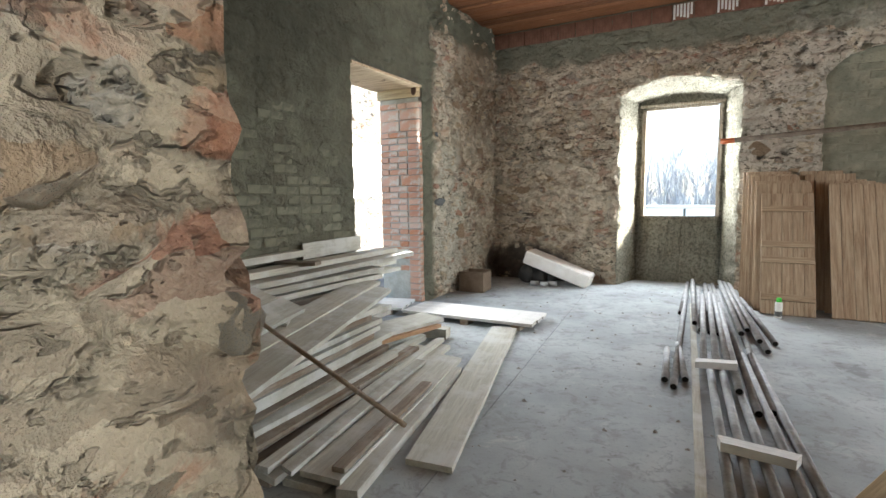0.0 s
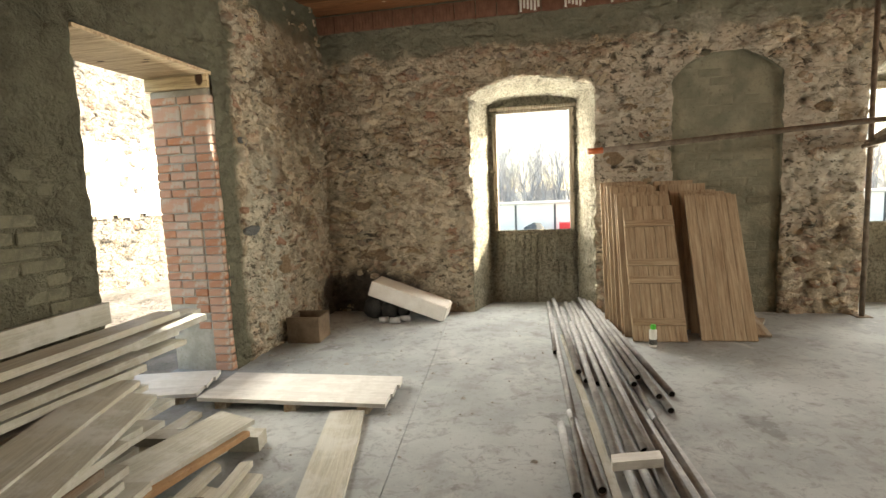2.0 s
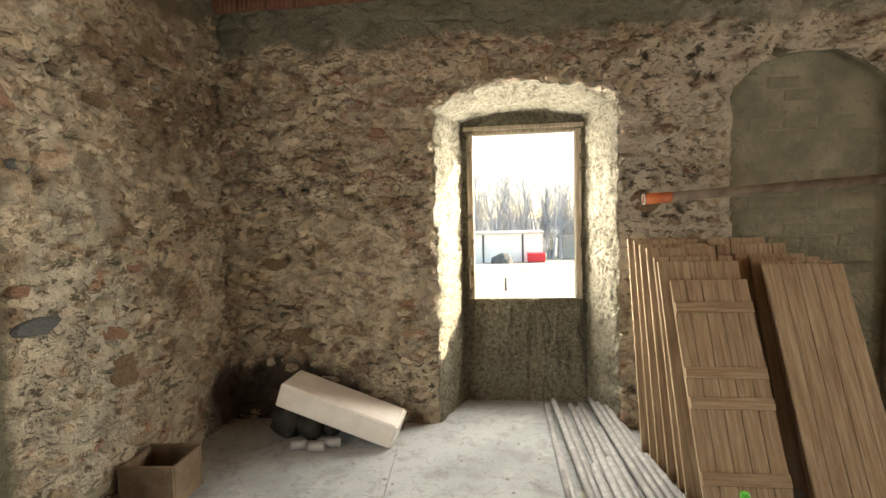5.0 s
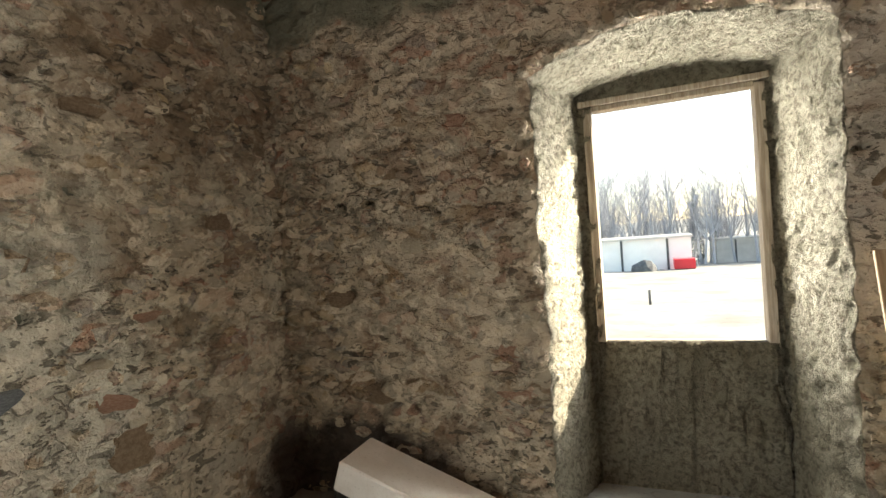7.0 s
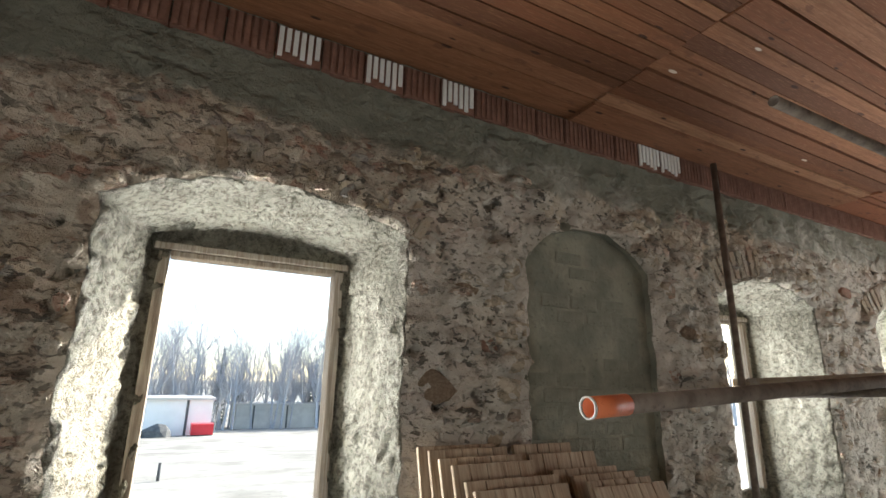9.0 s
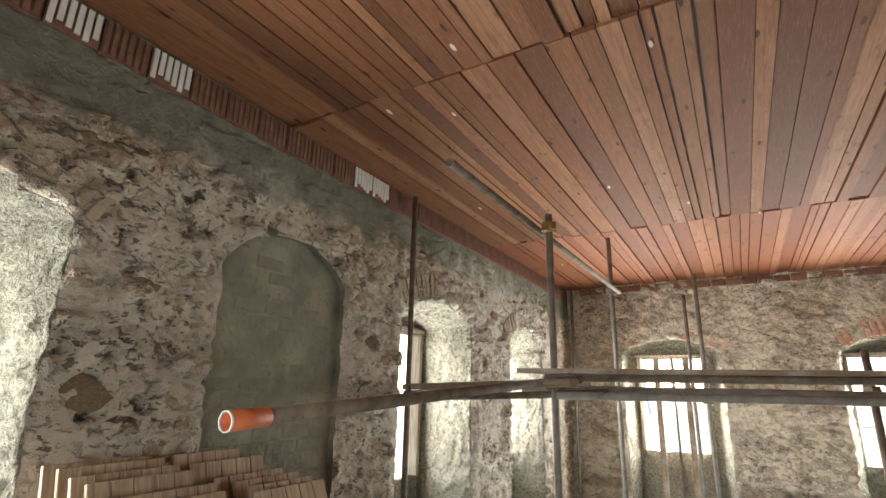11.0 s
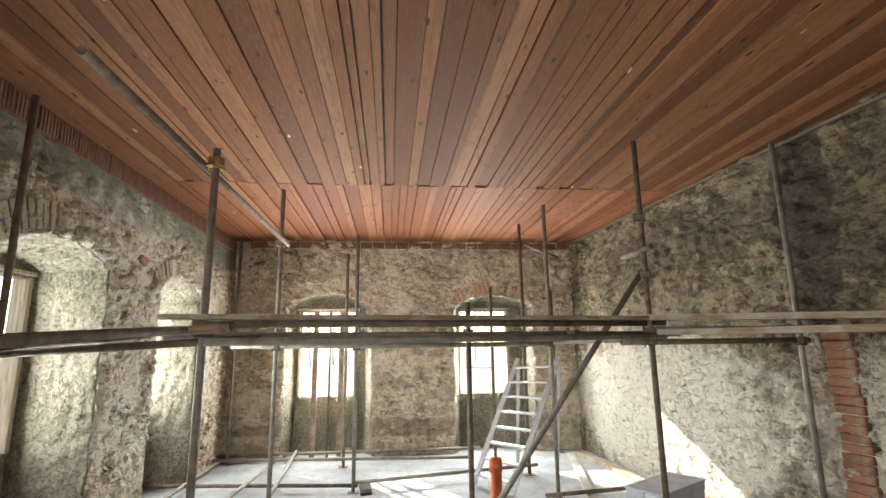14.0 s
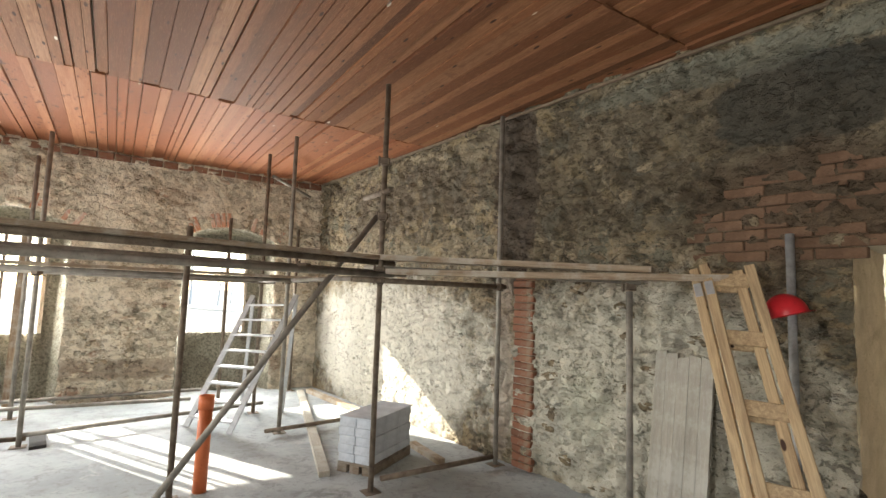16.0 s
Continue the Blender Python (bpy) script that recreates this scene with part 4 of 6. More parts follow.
post_dark = simple_material("dark_post", (0.08, 0.08, 0.08), (0.13, 0.13, 0.12), 3.0)
bark = simple_material("grey_bark", (0.16, 0.14, 0.12), (0.26, 0.24, 0.21), 3.0)
# twig colour paled to stand in for distance haze
twigs = simple_material("hazed_twigs", (0.36, 0.36, 0.37), (0.48, 0.48, 0.49), 3.0)
needles = simple_material("spruce_needles", (0.09, 0.11, 0.09), (0.14, 0.16, 0.13), 2.0)

GROUND = -0.55
bm = bmesh.new()
size = [-2500, -300, -80, -30, -12, -6, -3, 0, 3, 6, 9, 12, 16, 24, 40, 60, 90, 300, 2500]
grid = {}
for i, x in enumerate(size):
    for j, y in enumerate(size):
        inside = -1 < x < 13 and -11 < y < 1.5
        slope = -0.062 * max(0.0, min(y, 90.0) - 3)
        z = GROUND + slope + (0.06 * noise.noise((x * 0.3, y * 0.3, 1)) if not inside else -0.1)
        grid[i, j] = bm.verts.new((x, y, z))
for i in range(len(size) - 1):
    for j in range(len(size) - 1):
        bm.faces.new((grid[i, j], grid[i + 1, j], grid[i + 1, j + 1], grid[i, j + 1]))
tagged(part("ground", bm, grass), "pale open ground with dead grass", kind="structure")


def ground_z(x, y):
    return GROUND - 0.062 * max(0.0, min(y, 90.0) - 3)


# the yard beside the doorway: heaped rubble and a ruined wall with a gap
bm = bmesh.new()
yard = {}
for i in range(41):
    for j in range(49):
        x, y = -0.56 - i * 0.17, -7.0 + j * 0.24
        z = -0.06 - 0.03 * i * 0.17 + 0.07 * noise.noise((x * 2.2, y * 2.2, 4)) + 0.05 * noise.noise((x * 6, y * 6, 9))
        if i == 0:
            z = -0.02
        yard[i, j] = bm.verts.new((x, y, z))
for i in range(40):
    for j in range(48):
        bm.faces.new((yard[i, j], yard[i, j + 1], yard[i + 1, j + 1], yard[i + 1, j]))
tagged(part("yard", bm, rubble_ground, smooth=True), "trampled earth and rubble outside the doorway", kind="structure")

ruin_mat = rubble_material("ruin_stone", [(0.20, 0.17, 0.14), (0.11, 0.11, 0.11), (0.24, 0.19, 0.14), (0.25, 0.13, 0.085), (0.15, 0.15, 0.155)], (0.30, 0.28, 0.25))
ruin_dark = simple_material("ruin_core_stone", (0.10, 0.09, 0.075), (0.2, 0.18, 0.15), 3.0, 0.95, 0.0, 0.8, 0.03)
ruin_block = simple_material("ruin_block", (0.11, 0.105, 0.10), (0.24, 0.20, 0.165), 1.7, 0.95, 0.0, 0.8, 0.02, 20.0)
ruin_stones = []
for me in stone_meshes[:6]:
    me = me.copy()
    me.materials[0] = ruin_block
    ruin_stones.append(me)
ruin_place = lambda u, v, out: (-5.6 + out, u, v)


def ruin_plastered(u, v):
    top = 1.25 + 0.3 * noise.noise((u * 1.3, 0.0, 8.0)) + 0.12 * noise.noise((u * 4, 0.0, 3.0))
    low = 2.75 + 0.25 * noise.noise((u * 1.6, 1.0, 5.0)) + 0.12 * noise.noise((u * 6, v * 6, 5.0))
    return top < v < low


ruin, spots = masonry_sheet("ruined_wall", ruin_place, -7.0, 7.0, -0.4, 5.4, 0.06, [], ruin_mat, 91.0, relief=2.6, stones_under=1, size=(0.42, 0.25),
                            keep=lambda u, v: v < 4.9 + 0.3 * noise.noise((u, 2.0, 2.0)))
set_stones(ruin, {c: p for c, p in spots.items() if not ruin_plastered(p[0][0], p[0][1]) and -4 < p[0][0] < 6 and p[0][1] < 4.6}, ruin_place, Vector((1, 0, 0)), Vector((0, 1, 0)), 220, 16, ruin_stones)
lime_coat, spots = masonry_sheet("lime_coat", lambda u, v, out: (-5.535 + out * 0.4, u, v), -7.0, 7.0, 0.7, 3.3, 0.06, [], lime_white, 93.0, relief=0.5, keep=ruin_plastered)
tagged(lime_coat, "white lime plaster left on the ruined wall", kind="structure")
part("ruin_core", box(-6.3, -5.72, -7.0, 7.0, -0.5, 4.6), ruin_dark, ruin)


def tangle(name, x, y, z, high, seed, material, thick=0.02, limbs=26, spread=0.45, parent=None):
    """A bare tree or shrub: a tapered trunk, limbs and twigs."""
    rng = random.Random(seed)
    bm = bmesh.new()

    def limb(p, d, length, r, depth):
        q = p
        rr = r
        steps = 3
        sides = 5 if depth == 0 else 3
        ring = None
        for s in range(steps + 1):
            side = d.orthogonal().normalized()
            other = d.cross(side)
            new_ring = [bm.verts.new(q + (side * math.cos(a) + other * math.sin(a)) * rr) for a in [2 * math.pi * i / sides for i in range(sides)]]
            if ring:
                for i in range(sides):
                    bm.faces.new((ring[i], ring[(i + 1) % sides], new_ring[(i + 1) % sides], new_ring[i]))
            ring = new_ring
            if depth < 3 and s > 0:
                for _ in range((limbs // 4 if depth == 0 else 3) if depth < 2 else 2):
                    e = (d + Vector((rng.uniform(-1, 1), rng.uniform(-1, 1), rng.uniform(-0.1, 0.8))) * (spread + 0.35)).normalized()
                    limb(q, e, length * rng.uniform(0.3, 0.55), rr * 0.5, depth + 1)
            d = (d + Vector((rng.uniform(-1, 1), rng.uniform(-1, 1), rng.uniform(-0.2, 0.5))) * 0.12).normalized()
            q = q + d * (length / steps)
            rr *= 0.72

    limb(Vector((0, 0, 0)), Vector((0, 0, 1)), high, thick, 0)
    ob = part(name, bm, material, parent)
    ob.location = (x, y, z)
    return ob


# far buildings, fence and woods seen through the windows
def shed(x0, x1, y, high, material, label):
    top = new("shed")
    tagged(top, label, "building")
    top.location = (x0, y, ground_z(x0, y))
    part("wall", box(0, x1 - x0, 0, 8, 0, high), material, top)
    part("roof", box(-0.2, x1 - x0 + 0.2, -0.3, 8.3, high + 0.003, high + 0.25), shed_grey, top)
    for n in range(int((x1 - x0) / 5)):
        part("post", box(n * 5 + 2.4, n * 5 + 2.65, -0.06, -0.003, 0, high - 0.02), post_dark, top)
    return top


shed(-13, 7, 60, 3.6, shed_white, "long low white shed with dark posts on open ground")
shed(12, 30, 82, 3.4, shed_grey, "long low grey shed near the woods")
shed(34, 52, 60, 3.6, shed_white, "long low white shed with dark posts on open ground")
hut = new("red_container")
tagged(hut, "small red container standing before the white shed", "container")
hut.location = (5.0, 57, ground_z(5, 57))
part("body", box(0, 2.1, 0, 2.0, 0.1, 1.15), red_plastic, hut)
part("skid", box(0.05, 2.05, 0.1, 1.9, 0, 0.097), post_dark, hut)
heap = new("dark_heap")
tagged(heap, "dark tarpaulin-covered heap beside the shed", "heap")
bm = bmesh.new()
bmesh.ops.create_icosphere(bm, subdivisions=2, radius=1.0)
for v in bm.verts:
    v.co = Vector((v.co.x * 1.4, v.co.y * 1.0, max(0, v.co.z) * 1.3)) * (1 + 0.15 * noise.noise(v.co * 2))
part("cover", bm, post_dark, heap)
heap.location = (1.9, 56, ground_z(1.9, 56))
stake = rod("field_post", (2.36, 17.4, ground_z(2.36, 17.4) - 0.1), (2.36, 17.4, ground_z(2.36, 17.4) + 0.55), 0.05, post_dark)
tagged(stake, "short dark post in the open ground", "post")

rng = random.Random(31)
tree_a = tangle("bare_tree", 0, 0, 0, 9.0, 1, twigs, 0.16, 28, 0.6)
tree_b = tangle("bare_tree", 0, 0, 0, 8.0, 2, twigs, 0.14, 28, 0.6)
tree_c = tangle("bare_tree", 0, 0, 0, 10.0, 3, twigs, 0.17, 26, 0.6)
bm = bmesh.new()
for n in range(22):
    z, r = 1.0 + n * 0.47, 2.4 * (1 - n / 22.6) * rng.uniform(0.8, 1.15)
    for q in range(13):
        a = q * 0.483 + n * 0.8 + rng.uniform(-0.2, 0.2)
        reach = r * rng.uniform(0.65, 1.1)
        tip = Vector((reach * math.cos(a), reach * math.sin(a), z - 0.35 + rng.uniform(-0.3, 0.25)))
        w = Vector((-math.sin(a), math.cos(a), 0)) * rng.uniform(0.14, 0.26)
        root = Vector((0, 0, z + 0.25))
        bm.faces.new([bm.verts.new(p) for p in (root, root * 0.45 + tip * 0.55 + w, tip, root * 0.45 + tip * 0.55 - w)])
spruce = part("spruce", bm, needles)
tagged(spruce, "dark spruce in the woods beyond the shed", "tree", "trees of the far woods")
for tr in (tree_a, tree_b, tree_c):
    tagged(tr, "bare leafless tree in the woods beyond the shed", "tree", "trees of the far woods")
placed = [tree_a, tree_b, tree_c, spruce]
for n in range(270):
    if n < 236:
        x, y = -42 + (n % 118) * 0.88 + rng.uniform(-1.2, 1.2), 76 + rng.uniform(0, 22)
    else:
        x, y = 70 + rng.uniform(0, 16), -45 + (n - 236) * 3.0
    src = spruce if rng.random() < 0.008 else rng.choice((tree_a, tree_b, tree_c))
    s = rng.uniform(1.0, 1.5)
    m = Matrix.Translation((x, y, ground_z(x, y) - 0.1)) @ pose(0, 0, 0, 0, 0, rng.uniform(0, 360)) @ Matrix.Scale(s, 4)
    if n < 4:
        placed[n].matrix_basis = Matrix.Translation((x, y, ground_z(x, y) - 0.1))
    else:
        copy_thing(src, m).scale = (s, s, s)
for n in range(5):
    sh = tangle("shrub", -10 + n * 4.5, 66 + (n % 2) * 3, ground_z(0, 67), 3.4, 40 + n, twigs, 0.08, 30, 0.8)
    tagged(sh, "pale bare shrub behind the white shed", "shrub", "shrubs behind the shed")
sapling = tangle("sapling", -4.4, 0.1, -0.25, 2.6, 77, twigs, 0.022, 10, 0.5)
tagged(sapling, "thin bare sapling growing out of the rubble", "sapling")

# ---- boards by the west wall ----
crate_orange = simple_material("reddish_board", (0.34, 0.20, 0.11), (0.44, 0.28, 0.16), 8.0, 0.85)
PILE = "pile of old boards"
OLD = "weathered grey-brown board in a pile by the wall"


def old_board(p0, p1, width, thick=0.028, up=(0, 0, 1), material=None, label=OLD):
    return board("board", p0, p1, width, thick, material or old_wood, None, up, label, "board", PILE, 0.012)


# bearers and the long stack along the wall
rng = random.Random(8)
for y in (-3.5, -4.6, -5.8):
    old_board((0.08, y, 0.0), (0.98, y + 0.1, 0.0), 0.12, 0.09)
for layer in range(9):
    z = 0.092 + layer * 0.062
    for col in range(3 if layer < 5 else 2):
        x = 0.16 + col * (0.24 if layer < 5 else 0.17) + rng.uniform(-0.03, 0.03)
        e0, e1 = -6.5 + rng.uniform(0, 0.5), (-3.42 if layer < 7 else -3.1) - 0.38 * col + rng.uniform(-0.2, 0.2)
        old_board((x - 0.04, e0, z + rng.uniform(0, 0.008)), (x + 0.04, e1, z + rng.uniform(0, 0.012)), rng.uniform(0.15, 0.22) if layer < 5 else 0.155, rng.uniform(0.03, 0.048))
for n, (x0, x1, e1, z) in enumerate(((0.18, 0.12, -2.80, 0.655), (0.34, 0.30, -3.0, 0.66), (0.22, 0.18, -3.12, 0.705))):
    old_board((x0, -6.4 + 0.2 * n, z), (x1, e1, z + 0.01), 0.16, 0.04)
for y in (-5.3, -4.45):
    old_board((0.05, y, 0.75), (0.42, y + 0.05, 0.75), 0.10, 0.03, material=dark_wood)
old_board((0.09, -6.2, 0.785), (0.09, -4.24, 0.79), 0.09, 0.05, label="grey squared timber lying along the wall")
old_board((0.058, -4.20, 0.752), (0.058, -3.46, 0.765), 0.03, 0.13, label="short pale board standing on edge against the wall")

# the tilted panel of three wide boards
panel = new("tilted_boards")
tagged(panel, "tilted panel of three wide grey boards on the pile", "boards")
pm, plen = along((0.80, -4.96, 0.545), (1.05, -5.92, 0.485), (0.39, 0, 0.92))
panel.matrix_basis = pm
for n in range(3):
    b = part("board", board_mesh(plen, 0.176, 0.026, 300 + n, 0.004), old_wood, panel)
    b.location = (0.015 * (n % 2), -0.09 - n * 0.181, 0.0)
for x in (0.18, plen - 0.2):
    b = part("cleat", board_mesh(0.52, 0.07, 0.028, 320, 0.002), old_wood, panel)
    b.matrix_basis = pose(x, -0.53, -0.031, 0, 0, 90)

# the wide split plank beside the panel, and what carries it
old_board((0.41, -3.78, 0.515), (1.255, -6.55, 0.443), 0.20, 0.03, (0.12, 0, 1))
old_board((0.57, -3.84, 0.475), (1.48, -6.48, 0.418), 0.205, 0.03, (0.12, 0, 1))
for n, (x, y0, y1, z) in enumerate(((0.86, -5.95, -4.2, 0.405), (0.88, -5.93, -4.35, 0.365), (0.90, -5.93, -4.25, 0.325), (0.92, -5.93, -4.3, 0.285), (0.93, -5.93, -4.4, 0.245), (0.93, -5.9, -4.2, 0.205),
                                    (0.92, -5.92, -4.3, 0.165), (0.95, -5.92, -4.25, 0.125), (0.94, -5.9, -4.2, 0.092))):
    old_board((x + 0.05, y0, z), (x - 0.12, y1, z), 0.20, 0.036, material=dark_wood if n % 3 == 1 else None)
pole = rod("pole", (0.72, -5.40, 0.675), (1.97, -5.61, 0.335), 0.0115, scaffold_wood)
tagged(pole, "thin round wooden pole lying across the board pile", "pole")

# the fan of boards in front, lowest first
FAN = [((1.02, -5.80, 0.0), (0.93, -4.00, 0.0), 0.22, 0.036, None), ((1.27, -5.80, 0.0), (1.14, -3.92, 0.0), 0.22, 0.034, dark_wood), ((1.52, -5.74, 0.0), (1.30, -4.10, 0.0), 0.20, 0.034, None),
       ((1.74, -5.70, 0.0), (1.45, -4.16, 0.0), 0.09, 0.05, None), ((1.06, -5.82, 0.038), (0.98, -3.92, 0.038), 0.20, 0.030, dark_wood), ((1.36, -5.80, 0.036), (1.13, -3.80, 0.036), 0.15, 0.032, None),
       ((1.60, -5.72, 0.052), (1.32, -4.03, 0.040), 0.20, 0.028, None), ((1.13, -5.84, 0.070), (1.03, -3.96, 0.070), 0.17, 0.028, None), ((1.38, -5.84, 0.082), (1.09, -3.74, 0.070), 0.055, 0.032, None),
       ((1.10, -5.85, 0.100), (0.98, -3.84, 0.100), 0.06, 0.034, None), ((1.20, -5.83, 0.100), (1.05, -4.10, 0.100), 0.09, 0.026, dark_wood), ((1.47, -5.78, 0.082), (1.22, -4.25, 0.072), 0.07, 0.022, None),
       ((1.16, -5.84, 0.136), (1.06, -4.35, 0.128), 0.05, 0.030, None), ((1.66, -5.66, 0.082), (1.48, -4.62, 0.074), 0.06, 0.024, dark_wood)]
for p0, p1, w, th, mat in FAN:
    old_board(p0, p1, w, th, (0.04, 0, 1), material=mat)
old_board((0.62, -4.95, 0.245), (0.83, -3.42, 0.165), 0.25, 0.03, (0.10, 0, 1))
# separate strip added as the reddish edge of the wide board before it
old_board((0.80, -4.90, 0.205), (0.95, -3.52, 0.125), 0.05, 0.03, material=crate_orange, label="reddish-brown narrow board on the board pile")
old_board((0.56, -4.20, 0.0), (0.80, -4.16, 0.0), 0.10, 0.17)
old_board((0.46, -4.40, 0.0), (0.76, -3.22, 0.0), 0.20, 0.034, (0.1, 0, 1))
old_board((0.62, -4.3, 0.036), (0.56, -3.55, 0.036), 0.10, 0.03)
old_board((0.26, -3.72, 0.0), (0.27, -3.03, 0.0), 0.10, 0.03, label="pale board lying on the floor by the doorway")
old_board((1.33, -2.93, 0.0), (1.92, -5.35, 0.0), 0.235, 0.03, label="single wide grey plank lying on the concrete floor")


def door_panel(x, y, z, turn, length, width, boards, label):
    """A whitened panel of boards on three battens, lying on the floor."""
    top = new("whitened_panel")
    tagged(top, label, "panel")
    top.matrix_basis = pose(x, y, z, 0, 0, turn)
    for n in range(boards):
        b = part("board", board_mesh(length, width / boards * 0.995, 0.028, 400 + n, 0.0008), whitened_wood, top)
        b.location = (0, (n + 0.5) * width / boards, 0.052)
    for q in (0.12, 0.5, 0.88):
        b = part("batten", board_mesh(width, 0.08, 0.050, 410 + n, 0.0005), scaffold_wood, top)
        b.matrix_basis = pose(q * length, 0.0, 0.0, 0, 0, 90)
    return top


door_panel(0.20, -2.94, 0.0, 0.8, 1.40, 0.51, 3, "whitened board panel on battens lying on the floor")
door_panel(-1.08, -3.175, 0.0, 14, 1.26, 0.50, 3, "whitened board panel lying in the doorway")

# ---- by the north wall ----
block = new("white_block")
tagged(block, "long white rectangular block tilted on a dark bundle", "block")
block.matrix_basis = along((0.63, -0.50, 0.31), (1.48, -0.50, 0.005))[0]
bm = box(0.0, 0.93, 0.0, 0.36, 0.0, 0.185, 0.012)
part("body", bm, foam_white, block)
bm = box(0.93, 0.945, 0.01, 0.35, 0.01, 0.175, 0.004)
part("end_cap", bm, foam_white, block)
bundle = new("dark_bundle")
tagged(bundle, "dark crumpled bundle under the white block", "bundle")
for x, y, r in ((0.66, -0.28, 0.15), (0.85, -0.32, 0.115), (0.98, -0.25, 0.09)):
    bm = bmesh.new()
    bmesh.ops.create_icosphere(bm, subdivisions=3, radius=r)
    for v in bm.verts:
        v.co *= 1 + 0.25 * noise.noise(v.co * 14)
        v.co.z = max(v.co.z, -r * 0.85)
    part("fold", bm, dark_stuff, bundle, smooth=True).location = (x, y, r * 0.85)
for n, (x, y) in enumerate(((0.78, -0.56), (0.92, -0.58), (1.02, -0.50))):
    b = rod("tin", (x, y, 0.035), (x + 0.11, y + 0.02, 0.035), 0.034, aluminium, sides=14)
    tagged(b, "small dull metal tin on the floor", "tin", "tins by the white block")
crate = new("crate")
tagged(crate, "small open brown wooden crate by the wall", "crate")
crate.matrix_basis = pose(0.235, -1.23, 0, 0, 0, 4)
for name, d in (("side", (-0.17, 0.17, -0.16, -0.14, 0.003, 0.27)), ("side", (-0.17, 0.17, 0.14, 0.16, 0.003, 0.27)), ("end", (-0.17, -0.15, -0.138, 0.138, 0.003, 0.26)),
                ("end", (0.15, 0.17, -0.138, 0.138, 0.003, 0.26)), ("bottom", (-0.148, 0.148, -0.138, 0.138, 0.0, 0.02))):
    part(name, box(*d, bevel=0.003), crate_wood, crate)
b = part("brick", box(-0.12, 0.12, -0.06, 0.06, 0, 0.07, 0.005), dark_brick)
b.matrix_basis = pose(0.22, -1.23, 0.024, 0, 28, 12)
tagged(b, "old clay brick lying in the crate", "brick")


def shutter(x0, x1, yb, yt, zt, battens, label):
    """A boarded shutter that leans on what is behind it."""
    top = new("boarded_shutter")
    tagged(top, label, "shutter", "shutters leaning on the wall")
    m, length = along((x0, yb, 0.0), (x0, yt, zt), (0, -1, 0.3))
    top.matrix_basis = m
    w = x1 - x0
    n = 5
    sign = 1 if (m @ Vector((0, 1, 0)) - m.translation).x > 0 else -1
    for i in range(n):
        me = bmesh.new()
        put_box(me, 0.0, length, sign * (i * w / n + 0.0015), sign * ((i + 1) * w / n - 0.0015), 0.0, 0.024)
        bmesh.ops.recalc_face_normals(me, faces=me.faces[:])
        bmesh.ops.bevel(me, geom=me.edges[:], offset=0.003, segments=1, affect="EDGES", profile=0.5)
        me.transform(Matrix.Rotation(radians(90), 4, "Y").inverted())
        o = part("board", me, shutter_wood, top)
        o.matrix_basis = Matrix.Rotation(radians(90), 4, "Y")
    if battens:
        for q in (0.13, 0.43, 0.56, 0.86):
            me = bmesh.new()
            put_box(me, q * length - 0.035, q * length + 0.035, sign * 0.004, sign * (w - 0.004), 0.0245, 0.046)
            bmesh.ops.recalc_face_normals(me, faces=me.faces[:])
            bmesh.ops.bevel(me, geom=me.edges[:], offset=0.003, segments=1, affect="EDGES", profile=0.5)
            me.transform(Matrix.Rotation(radians(90), 4, "X").inverted())
            o = part("batten", me, shutter_wood, top)
            o.matrix_basis = Matrix.Rotation(radians(90), 4, "X")
    return top


BROWN = "brown boarded wooden shutter leaning in a stack on the wall"
for x0, x1, yb, yt, zt in ((3.30, 3.74, -0.50, -0.10, 1.50), (3.33, 3.78, -0.60, -0.16, 1.49), (3.35, 3.82, -0.70, -0.23, 1.46), (3.38, 3.84, -0.80, -0.30, 1.44), (3.41, 3.93, -0.90, -0.37, 1.38),
                           (3.42, 3.94, -1.00, -0.43, 1.35),
                           (3.86, 4.26, -0.46, -0.10, 1.49), (3.90, 4.36, -0.58, -0.18, 1.45), (3.99, 4.44, -0.72, -0.26, 1.38), (4.06, 4.50, -0.85, -0.33, 1.36), (4.10, 4.54, -0.97, -0.40, 1.34)):
    shutter(x0, x1, yb, yt, zt, False, BROWN)
shutter(3.47, 3.95, -1.15, -0.53, 1.235, True, "brown boarded shutter with four cross battens in a stack")
shutter(4.08, 4.56, -1.10, -0.47, 1.325, False, BROWN)
off = board("offcut", (4.66, -0.95, 0.0), (4.62, -0.42, 0.20), 0.14, 0.03, scaffold_wood, None, (0, 0, 1), "short board offcut propped by the shutters", "offcut")
off2 = board("offcut", (4.60, -0.85, 0.0), (4.85, -0.35, 0.0), 0.12, 0.03, scaffold_wood, None, (0, 0, 1), "short board offcut on the floor", "offcut")

can = new("spray_can")
tagged(can, "white spray can with a green cap on the floor", "spray can")
can.location = (3.62, -1.29, 0)
for name, rows, mat in (("body", [(0.0, 0.030), (0.006, 0.033), (0.150, 0.033), (0.162, 0.026)], can_white), ("cap", [(0.163, 0.024), (0.196, 0.024), (0.206, 0.018)], can_green)):
    bm = bmesh.new()
    rings = [[bm.verts.new((r * math.cos(a), r * math.sin(a), z)) for a in [2 * math.pi * i / 18 for i in range(18)]] for z, r in rows]
    for p, q in zip(rings, rings[1:]):
        for i in range(18):
            bm.faces.new((p[i], p[(i + 1) % 18], q[(i + 1) % 18], q[i]))
    bm.faces.new(rings[0])
    bm.faces.new(rings[-1])
    bmesh.ops.recalc_face_normals(bm, faces=bm.faces[:])
    part(name, bm, mat, can)
